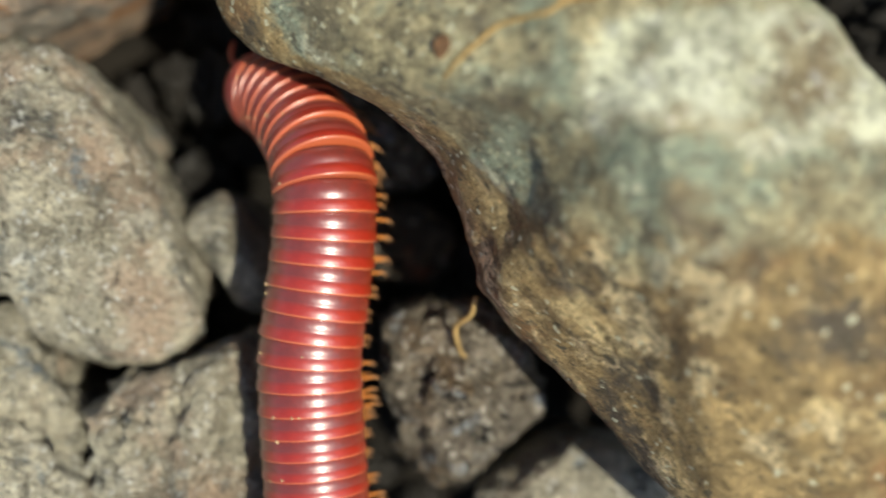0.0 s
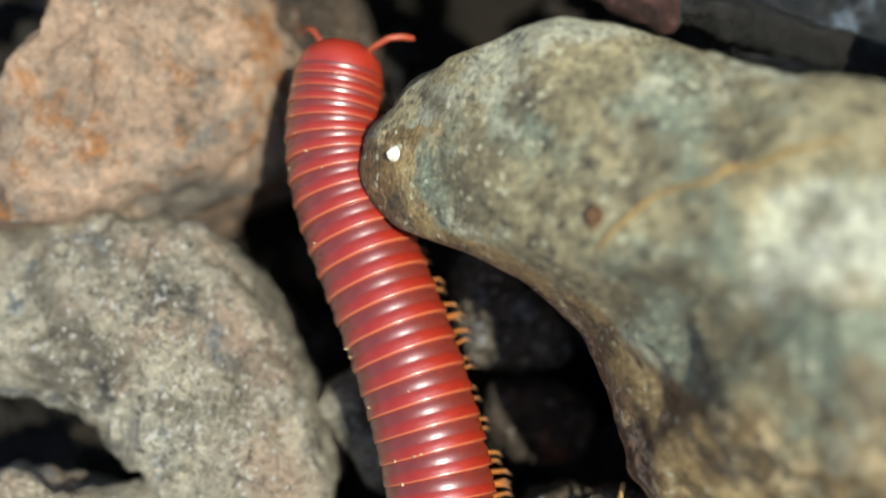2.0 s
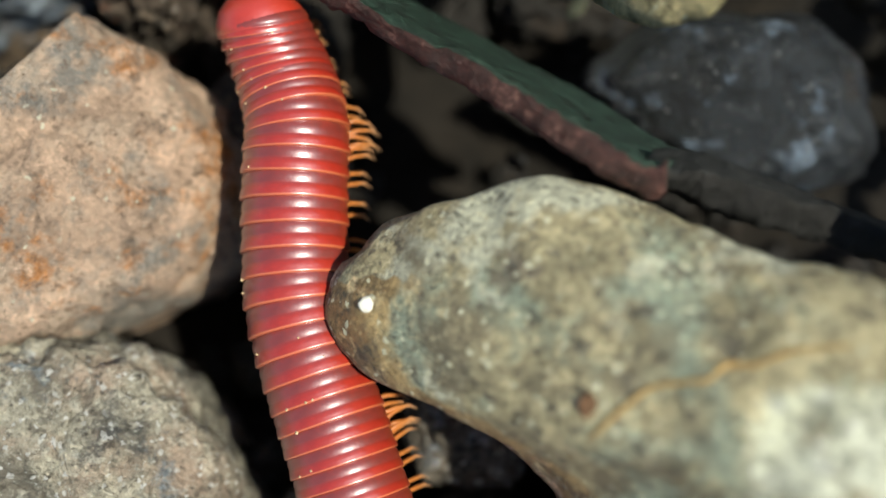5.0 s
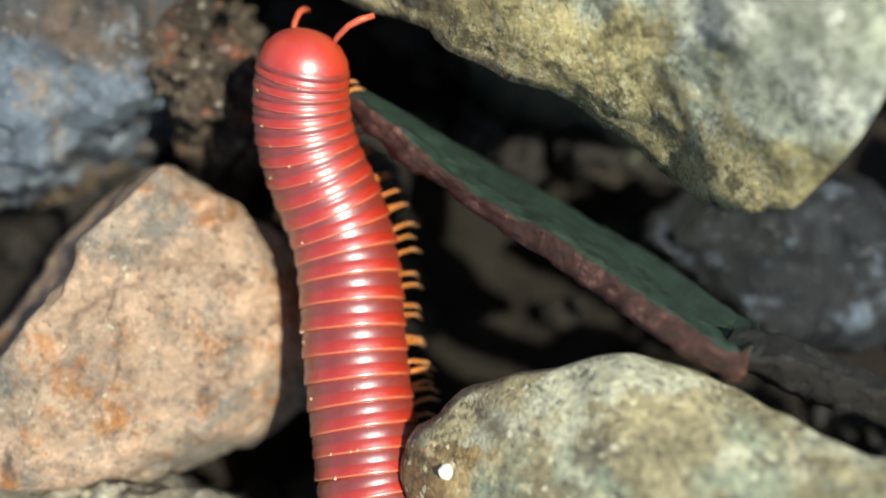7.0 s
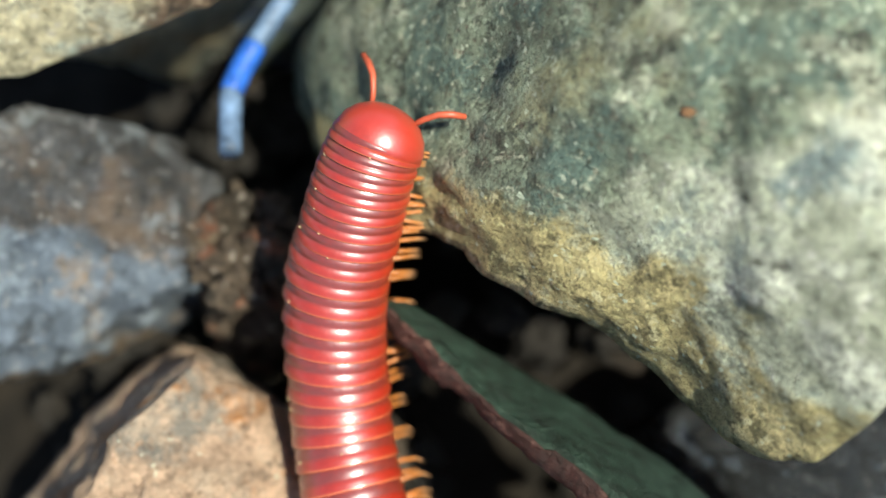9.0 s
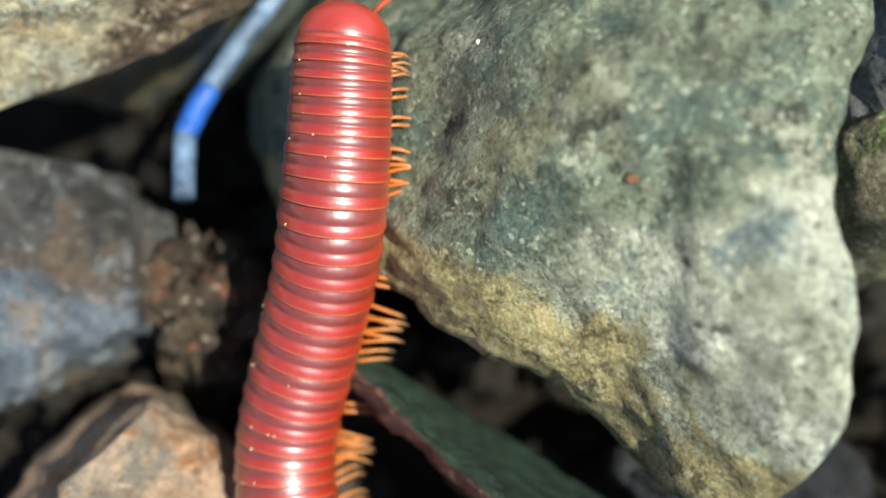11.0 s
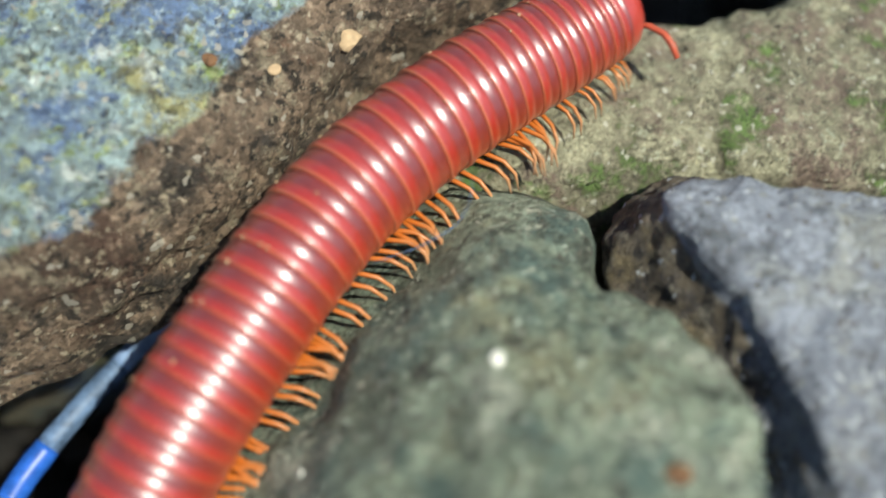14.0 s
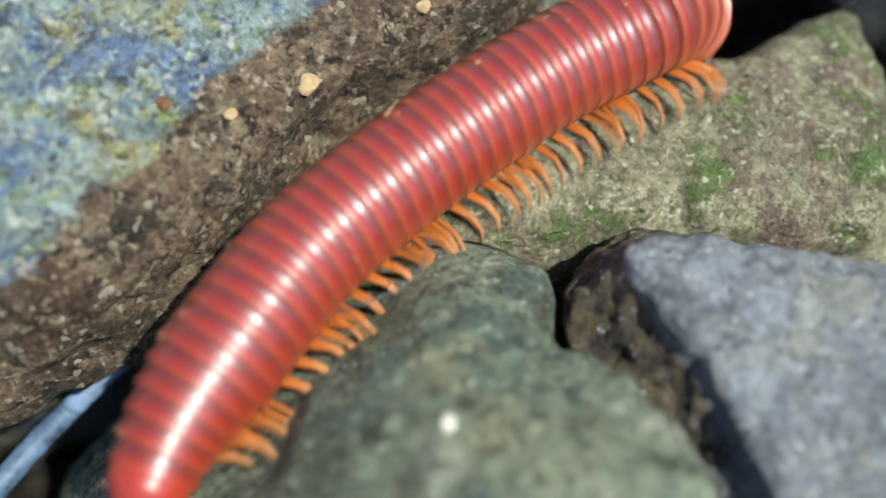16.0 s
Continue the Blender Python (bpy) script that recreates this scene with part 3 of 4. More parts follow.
stone("mossy_stone", rim_of(0.42, (-0.90, 5.12), (-0.89, 5.5), (-0.73, 5.8), (-0.50, 6.07), (-0.17, 6.24), (0.18, 6.3), (0.42, 6.4), (0.58, 6.53), (0.8, 6.73), (1.04, 6.88), (1.16, 6.79), (1.25, 6.6), (1.38, 6.25), (1.5, 5.77), (1.07, 5.59), (0.42, 5.47), (0.12, 5.35), (-0.13, 5.27)),
      (0.7, 6.05, 0.66), -1.9, STONE_MOSS, "pale stone with patches of green moss", power=3, seed=12)
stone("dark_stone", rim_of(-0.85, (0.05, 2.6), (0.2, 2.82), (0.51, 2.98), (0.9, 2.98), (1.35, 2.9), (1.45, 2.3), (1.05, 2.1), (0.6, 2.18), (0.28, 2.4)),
      (0.75, 2.55, -0.6), -2.2, STONE_SHADED, "bluish stone deep in a gap, with shade and glints in its colour", seed=13, cut=(0.8, 0.95))

# ---- leaf ----


def strip(name, lines, thick, materials, label, parent=None):
    """A stiff flat piece through three lines (bottom of its broken edge, top of that edge, far side), with a real thickness; slot 1 is the broken edge."""
    bm = bmesh.new()
    n, m = 70, 8

    def along(points, u):
        s = u * (len(points) - 1)
        i = min(int(s), len(points) - 2)
        a, b, c, d = [Vector(points[max(0, min(len(points) - 1, i + j))]) for j in (-1, 0, 1, 2)]
        f = s - i
        return 0.5 * (2 * b + (c - a) * f + (2 * a - 5 * b + 4 * c - d) * f * f + (3 * b - a - 3 * c + d) * f ** 3)

    rows = []
    for k in range(n + 1):
        low, crease, far = (along(points, k / n) for points in lines)
        back = (low - crease).normalized() * 0 + Vector((0, 0, -thick))
        line = [low.lerp(crease, j / 3) for j in range(4)] + [crease.lerp(far, (j + 1) / m) for j in range(m)]
        line += [far + back, crease.lerp(far, 0.5) + back * 1.3]
        row = []
        for j, p in enumerate(line):
            rough = 0.022 if j < 5 else 0.010
            row.append(bm.verts.new((p + rough * Vector((noise.noise(p * 9), noise.noise(p * 9 + Vector((5, 1, 2))), noise.noise(p * 14)))
                                     + rough * 0.6 * Vector((noise.noise(p * 30), noise.noise(p * 31), noise.noise(p * 33)))) * CM))
        rows.append(row)
    count = len(rows[0])
    for k in range(n):
        for j in range(count):
            f = bm.faces.new((rows[k][j], rows[k + 1][j], rows[k + 1][(j + 1) % count], rows[k][(j + 1) % count]))
            f.material_index = 1 if j < 3 else 0
    bm.faces.new(rows[0])
    bm.faces.new(rows[-1])
    bmesh.ops.recalc_face_normals(bm, faces=bm.faces)
    return part(name, bm, materials, parent)


leaf = tagged(new("leaf"), "stiff dark green leaf with a red-brown broken edge", "leaf")
ob = strip("blade", [[(-1.33, 2.86, 0.12), (-1.06, 2.60, 0.18), (-0.90, 2.50, 0.2), (-0.49, 2.18, 0.45), (-0.17, 1.95, 0.58), (0.13, 1.77, 0.6), (0.22, 1.80, 0.6)],
              [(-1.30, 2.89, 0.18), (-1.0, 2.65, 0.28), (-0.80, 2.48, 0.32), (-0.42, 2.24, 0.53), (-0.15, 2.03, 0.66), (0.12, 1.86, 0.70), (0.21, 1.88, 0.68)],
              [(-1.25, 2.94, 0.08), (-1.04, 2.86, 0.0), (-0.83, 2.78, -0.11), (-0.34, 2.58, -0.28), (0.02, 2.38, -0.25), (0.31, 2.13, -0.05), (0.40, 2.05, 0.1)]],
             0.09, [LEAF_TOP, LEAF_EDGE], "", leaf)
strip("wing", [[(0.10, 1.78, 0.50), (0.27, 1.79, 0.52), (0.46, 1.71, 0.54), (0.80, 1.63, 0.54), (1.25, 1.50, 0.5)],
               [(0.12, 1.84, 0.64), (0.30, 1.86, 0.64), (0.50, 1.81, 0.64), (0.78, 1.74, 0.62), (1.2, 1.60, 0.58)],
               [(0.20, 1.97, 0.50), (0.36, 1.95, 0.50), (0.56, 1.89, 0.48), (0.82, 1.80, 0.46), (1.2, 1.68, 0.42)]],
      0.06, [LEAF_WING, LEAF_DARK], "", leaf)

# ---- small stones in the gaps ----
STONE_CREAM = stone_material("cream_stone", (0.60, 0.51, 0.35), [((0.72, 0.66, 0.50), 300, 0.5, 0.6), ((0.36, 0.27, 0.15), 500, 0.57, 0.65)], shift=15.0, relief=1.6)
stone("pebble", [(0.94, 1.52, 0.85), (0.91, 1.62, 0.85), (0.99, 1.77, 0.85), (1.25, 1.9, 1.0), (1.7, 1.75, 1.2), (1.6, 1.42, 1.2), (1.1, 1.42, 0.95)], (1.45, 1.62, 1.3), 0.2, STONE_CREAM, "rough cream pebble leaning on the leaf's end", seed=27, power=1.2, tuck=0.8, turns=96, rings=24, walls=16, fine=1.5)
stone("pebble", rim_of(-0.75, (-1.32, 0.56), (-1.15, 0.66), (-0.98, 0.45), (-0.88, 0.2), (-1.0, 0.05), (-1.16, 0.25), (-1.28, 0.4)), (-1.1, 0.4, -0.62), -1.9, STONE_BROWN, "small pale grey pebble deep in the gap", seed=21, turns=64, rings=18, walls=12)
stone("pebble", rim_of(0.6, (0.66, 3.75), (0.72, 4.0), (0.95, 4.1), (1.2, 3.85), (1.1, 3.5), (0.8, 3.5)), (0.92, 3.8, 0.78), -1.9, STONE_MOSS, "small mossy stone in a dark gap", seed=23, turns=64, rings=18, walls=12)
stone("pebble", rim_of(-0.8, (-1.68, 2.5), (-1.45, 2.6), (-1.24, 2.52), (-1.2, 2.25), (-1.32, 2.06), (-1.55, 2.05)), (-1.43, 2.32, -0.66), -1.9, STONE_UMBER, "small dark brown stone behind the pinkish one", seed=31, turns=64, rings=18, walls=12)
# takes the gravel's darkened colour for the shade behind the leaf
stone("pebble", rim_of(-0.9, (-1.72, 3.05), (-1.4, 3.12), (-1.14, 3.05), (-1.16, 2.78), (-1.36, 2.66), (-1.58, 2.72)), (-1.42, 2.9, -0.75), -1.9, GRAVEL, "small stone behind the leaf, coloured dark for the shade there", seed=32, turns=64, rings=18, walls=12, fine=1.8)
stone("pebble", rim_of(-1.0, (-0.78, 1.16), (-0.6, 1.25), (-0.4, 1.16), (-0.16, 0.88), (-0.22, 0.7), (-0.47, 0.64), (-0.66, 0.72)), (-0.45, 0.92, -0.78), -1.9, STONE_WET, "small gritty stone under the buff stone's point", seed=33, turns=80, rings=22, walls=14, fine=1.8)
stone("pebble", rim_of(-1.15, (-0.58, 0.6), (-0.3, 0.66), (-0.06, 0.5), (-0.1, 0.26), (-0.36, 0.2), (-0.55, 0.32)), (-0.32, 0.44, -1.05), -1.9, STONE_UMBER, "small brown stone deep under the buff stone", seed=34, turns=64, rings=18, walls=12, fine=1.8)
stone("dark_stone", rim_of(0.3, (1.25, 6.9), (0.9, 7.2), (0.4, 7.4), (0.3, 8.2), (1.4, 8.6), (2.6, 7.8), (2.3, 6.9)), (1.5, 7.7, 0.45), -1.9, STONE_SHADED, "stone at the end of the way, coloured dark for its shade", seed=25, turns=96, rings=24, walls=16)
stone("brown_stone", rim_of(0.5, (2.0, 6.9), (2.6, 6.7), (3.4, 6.4), (3.4, 5.4), (2.4, 5.2), (1.9, 5.8)), (2.6, 6.0, 0.8), -1.9, STONE_BROWN, "brown stone beyond the mossy one", seed=26, turns=96, rings=24, walls=16)


def ball(level):
    """The corners and faces of an even ball of radius 1."""
    bm = bmesh.new()
    bmesh.ops.create_icosphere(bm, subdivisions=level, radius=1.0)
    made = [v.co.copy() for v in bm.verts], [tuple(v.index for v in f.verts) for f in bm.faces]
    bm.free()
    return made


def crumbs(name, level, lumps, material):
    """One mesh of many uneven lumps: for each its place in centimetres, its size and squash, and a turn."""
    corners, sides = ball(level)
    verts, faces = [], []
    for place, size, squash, turn, shift, rough in lumps:
        start = len(verts)
        for c in corners:
            p = c * (1 + rough * noise.noise(c * 1.6 + shift) + rough * 0.4 * noise.noise(c * 4.5 + shift))
            verts.append(tuple((place + turn @ Vector((p.x * squash.x, p.y * squash.y, p.z * squash.z)) * size) * CM))
        faces += [tuple(start + i for i in f) for f in sides]
    mesh = bpy.data.meshes.new(name)
    mesh.from_pydata(verts, [], faces)
    mesh.polygons.foreach_set("use_smooth", [True] * len(mesh.polygons))
    mesh.materials.append(material)
    return new(name, mesh)


def lump(luck, place, size, rough):
    turn = Euler((luck.uniform(0, 6), luck.uniform(0, 6), luck.uniform(0, 6))).to_matrix()
    squash = Vector((luck.uniform(0.7, 1.2), luck.uniform(0.6, 1.0), luck.uniform(0.5, 0.85)))
    return place, size, squash, turn, Vector((luck.uniform(0, 50), luck.uniform(0, 50), 0)), rough


def gravel(count, box, heights, sizes, material, name, label):
    """Loose grains and stones heaped in one mesh."""
    luck = random.Random(7)
    lumps = [lump(luck, Vector((luck.uniform(box[0], box[2]), luck.uniform(box[1], box[3]), luck.uniform(*heights))), luck.uniform(*sizes), 0.9) for _ in range(count)]
    return tagged(crumbs(name, 3, lumps, material), label, "gravel", kind="stuff")


def clod(name, at, spread, count, sizes, material, label):
    """A crumbly lump: many angular crumbs pressed together."""
    luck = random.Random(17)
    lumps = []
    for _ in range(count):
        a, d, h = luck.uniform(0, 2 * math.pi), luck.random() ** 0.6, luck.random()
        wide = d * (1.1 - 0.5 * h)
        place = Vector((at[0] + math.cos(a) * wide * spread[0], at[1] + math.sin(a) * wide * spread[1], at[2] - spread[2] * (1 - h) * (0.4 + 0.6 * d)))
        lumps.append(lump(luck, place, luck.uniform(*sizes), 0.7))
    return tagged(crumbs(name, 3, lumps, material), label, "soil", kind="stuff")


clod("soil_clod", (-2.0, 3.16, -0.14), (0.34, 0.42, 1.5), 320, (0.03, 0.11), STONE_UMBER, "crumbly clod of brown soil in the gap")
gravel(620, (-3.2, -1.3, 2.2, 7.6), (-1.8, -1.1), (0.04, 0.22), GRAVEL, "gravel", "damp gravel at the bottom of the gaps, coloured dark for their shade")

# ---- millipede ----
RADIUS = 0.215
TRAILS = {}


def crawl_height(y):
    """The height of the body's axis over its way."""
    ys = (-9, 1.8, 2.4, 2.9, 3.4, 4.0, 4.6, 5.2, 6.5, 7.0, 8.0)
    zs = (-0.05, -0.05, 0.0, 0.28, 0.68, 0.95, 1.02, 1.02, 1.0, 0.65, -0.2)
    return float(np.interp(y, ys, zs))


def trail(t, *points):
    """The body's line at t seconds, from the head's tip back, with its depth under its usual height where it dips."""
    TRAILS[t] = [Vector((*p[:2], crawl_height(p[1]) + (p[2] if len(p) > 2 else 0))) for p in points]


def spaced(points, gap=0.02):
    """The smooth line through the points, in even steps."""
    pts = [points[0] * 2 - points[1], *points, points[-1] * 2 - points[-2]]
    fine = []
    for i in range(1, len(pts) - 2):
        a, b, c, d = pts[i - 1 : i + 3]
        for k in range(16):
            f = k / 16
            fine.append(0.5 * (2 * b + (c - a) * f + (2 * a - 5 * b + 4 * c - d) * f * f + (3 * b - a - 3 * c + d) * f ** 3))
    fine.append(pts[-2])
    xyz = np.array([tuple(p) for p in fine])
    run = np.r_[0, np.cumsum(np.linalg.norm(np.diff(xyz, axis=0), axis=1))]
    s = np.arange(0, run[-1], gap)
    return np.stack([np.interp(s, run, xyz[:, k]) for k in range(3)], 1)


RINGS = 68
STEPS = [0.056 + 0.048 * min(1, max(0, (k - 2) / 9)) - 0.030 * min(1, max(0, (k - 16) / 7)) for k in range(RINGS)]
for k in range(4):
    STEPS[-1 - k] = 0.066 + 0.003 * k
AT = list(np.cumsum([0.10] + STEPS[:-1]))  # each ring's middle, back from the head's tip


def girth(k):
    front = 0.86 + 0.14 * min(1, k / 9)
    back = min(1, 0.64 + 0.36 * (RINGS - 1 - k) / 6)
    return RADIUS * front * back


def lathe(profile, turns=36, flat=0.9):
    bm = bmesh.new()
    rows = []
    for y, r in profile:
        row = []
        for k in range(turns):
            a = 2 * math.pi * k / turns
            z = math.sin(a) * r
            row.append(bm.verts.new((math.cos(a) * r * CM, y * CM, (z * (flat if z < 0 else 1)) * CM)))
        rows.append(row)
    for a, b in zip(rows, rows[1:]):
        for k in range(turns):
            bm.faces.new((a[k], b[k], b[(k + 1) % turns], a[(k + 1) % turns]))
    bm.faces.new(rows[0])
    bm.faces.new(rows[-1])
    bmesh.ops.recalc_face_normals(bm, faces=bm.faces)
    return bm


def tube(points, radii, turns=8):
    bm = bmesh.new()
    rows = []
    pts = [Vector(p) for p in points]
    for i, (p, r) in enumerate(zip(pts, radii)):
        d = (pts[min(i + 1, len(pts) - 1)] - pts[max(i - 1, 0)]).normalized()
        x = d.cross(Vector((0.13, 0.31, 0.94))).normalized()
        y = d.cross(x)
        rows.append([bm.verts.new((p + (math.cos(2 * math.pi * k / turns) * x + math.sin(2 * math.pi * k / turns) * y) * r) * CM) for k in range(turns)])
    for a, b in zip(rows, rows[1:]):
        for k in range(turns):
            bm.faces.new((a[k], b[k], b[(k + 1) % turns], a[(k + 1) % turns]))
    bm.faces.new(rows[0])
    bm.faces.new(rows[-1])
    bmesh.ops.recalc_face_normals(bm, faces=bm.faces)
    return bm


# ---- painted stick ----


def bent(points, radii, material, name, parent=None, label="", steps=6, turns=14):
    pts, rad = [Vector(p) for p in points], list(radii)
    ext = [pts[0] * 2 - pts[1], *pts, pts[-1] * 2 - pts[-2]]
    line, width = [], []
    for i in range(1, len(ext) - 2):
        a, b, c, d = ext[i - 1 : i + 3]
        for k in range(steps):
            f = k / steps
            line.append(0.5 * (2 * b + (c - a) * f + (2 * a - 5 * b + 4 * c - d) * f * f + (3 * b - a - 3 * c + d) * f ** 3))
            width.append(rad[i - 1] * (1 - f) + rad[i] * f)
    line.append(pts[-1])
    width.append(rad[-1])
    bm = tube(line, width, turns)
    for v in bm.verts:
        v.co += v.co.normalized() * 0.00006 * noise.noise(v.co * 2500)
    return part(name, bm, material, parent, label)


stick = tagged(new("painted_stick"), "thin bent stick with worn blue and white paint", "stick")
bent([(-2.07, 3.52, 0.06), (-2.10, 3.68, 0.04), (-2.125, 3.83, 0.02)], [0.050, 0.052, 0.054], WHITE, "stub", stick, "worn white end")
bent([(-2.125, 3.83, 0.02), (-2.10, 3.95, 0.01), (-2.055, 4.08, 0.01)], [0.056, 0.058, 0.056], BLUE, "band", stick, "bright blue band")
bent([(-2.055, 4.08, 0.01), (-1.95, 4.32, 0.02), (-1.86, 4.47, 0.05)], [0.052, 0.05, 0.048], WHITE, "shaft", stick, "worn pale shaft")
bent([(-1.86, 4.47, 0.05), (-1.75, 4.64, 0.10), (-1.62, 4.80, 0.18)], [0.048, 0.048, 0.046], PALE_BLUE, "shaft", stick, "pale blue shaft")
bent([(-1.62, 4.80, 0.18), (-1.36, 4.93, 0.48), (-1.17, 5.03, 0.74), (-1.05, 5.17, 0.78), (-0.96, 5.27, 0.79), (-0.90, 5.40, 0.80), (-0.86, 5.52, 0.78), (-0.83, 5.62, 0.72)], [0.046, 0.044, 0.042, 0.042, 0.040, 0.038, 0.036, 0.034], WHITE, "shaft", stick, "worn pale shaft")

# ---- roots, threads, grains ----
def rest(ob, x, y):
    """The place on a stone's top over (x, y), in centimetres."""
    mesh = ob.data
    tree = BVHTree.FromPolygons([v.co for v in mesh.vertices], [tuple(p.vertices) for p in mesh.polygons])
    hit = tree.ray_cast(Vector((x * CM, y * CM, 0.05)), Vector((0, 0, -1)))[0]
    return hit / CM


root = bent([rest(BUFF, x, y) + Vector((0, 0, 0.006)) for x, y in ((-0.10, 0.90), (-0.04, 0.99), (0.09, 1.11), (0.18, 1.14), (0.26, 1.15), (0.33, 1.20), (0.40, 1.20), (0.5, 1.24), (0.65, 1.26))], [0.004, 0.007, 0.009, 0.008, 0.008, 0.012, 0.010, 0.008, 0.005], ROOT, "root")
tagged(root, "thin dry root lying on the buff stone", "root")
tendril = bent([(0.06, 0.20, -0.10), (0.04, 0.12, -0.18), (-0.02, 0.06, -0.27), (-0.01, -0.03, -0.33), (0.03, -0.1, -0.38)], [0.010, 0.013, 0.013, 0.010, 0.006], ROOT, "tendril")
tagged(tendril, "short bent yellow root tip by the wet stone", "root")
thread = bent([(-0.49, 5.02, 1.20), (-0.49, 4.94, 1.15), (-0.54, 4.87, 1.08), (-0.66, 4.80, 1.02), (-0.79, 4.75, 0.95)], [0.0015, 0.002, 0.0025, 0.002, 0.0015], WHITE, "thread", turns=6)
tagged(thread, "fine white thread of web over the stone", "thread")


def speck(at, size, material, name, label, seed):
    bm = bmesh.new()
    bmesh.ops.create_icosphere(bm, subdivisions=2, radius=size * CM)
    for v in bm.verts:
        v.co *= 1 + 0.5 * noise.noise(v.co * 1900 + Vector((seed, 0, 0))) + 0.25 * noise.noise(v.co * 5000 + Vector((0, seed, 0)))
        v.co.z *= 0.45
        v.co += Vector(at) * CM
    return tagged(part(name, bm, material, smooth=False), label, "grain", group="loose grains on the stones")


for ob, x, y, size, material, name, label in (
    (BUFF, -0.80, 1.40, 0.034, QUARTZ, "quartz_grain", "white quartz grain on the buff stone's point"),
    (GREEN, -0.29, 4.36, 0.026, QUARTZ, "quartz_grain", "white quartz grain on the grey-green stone"),
    (GREEN, -0.28, 4.13, 0.009, QUARTZ, "quartz_grain", "tiny white grain on the grey-green stone"),
    (GREEN, -0.83, 3.97, 0.011, QUARTZ, "quartz_grain", "tiny white grain on the grey-green stone"),
    (GREEN, 0.27, 4.08, 0.036, RUST, "rusty_grain", "small rusty brown grain on the grey-green stone"),
    (GREEN, -0.27, 3.39, 0.03, RUST, "rusty_grain", "small reddish grain on the grey-green stone"),
    (BUFF, -0.06, 1.06, 0.04, RUST, "rusty_grain", "small reddish grain on the buff stone"),
    (LICHENED, -1.08, 5.6, 0.05, CRUMB, "earth_crumb", "pale tan crumb on the stone's earthy side"),
    (LICHENED, -1.29, 5.36, 0.025, CRUMB, "earth_crumb", "pale tan crumb on the stone's earthy side"),
    (LICHENED, -0.72, 5.98, 0.035, CRUMB, "earth_crumb", "pale tan crumb on the stone's earthy side"),
    (LICHENED, -0.58, 6.15, 0.045, CRUMB, "earth_crumb", "pale tan crumb on the stone's earthy side"),
    (LICHENED, -1.5, 5.3, 0.03, RUST, "rusty_grain", "small rusty grain on the lichened stone"),
):
    speck(rest(ob, x, y), size, material, name, label, x * 7 + y)

millipede = tagged(new("millipede"), "glossy red millipede with orange-rimmed rings and amber legs", "millipede")
LEG_MESH = {}
for side, line in ((1, [(0.09, 0, -0.14), (0.17, 0.012, -0.135), (0.255, 0.034, -0.128), (0.315, 0.036, -0.155), (0.355, 0.016, -0.205)]),
                   (-1, [(-0.09, 0, -0.15), (-0.15, 0.012, -0.17), (-0.19, 0.025, -0.22), (-0.21, 0.028, -0.28), (-0.215, 0.02, -0.34)])):
    leg = part("leg", tube(line, [0.0105, 0.010, 0.009, 0.007, 0.0025]), LEG)
    LEG_MESH[side] = leg.data
    bpy.data.objects.remove(leg)
BODY, LEGS, FEELERS = [], [], []
luck = random.Random(3)
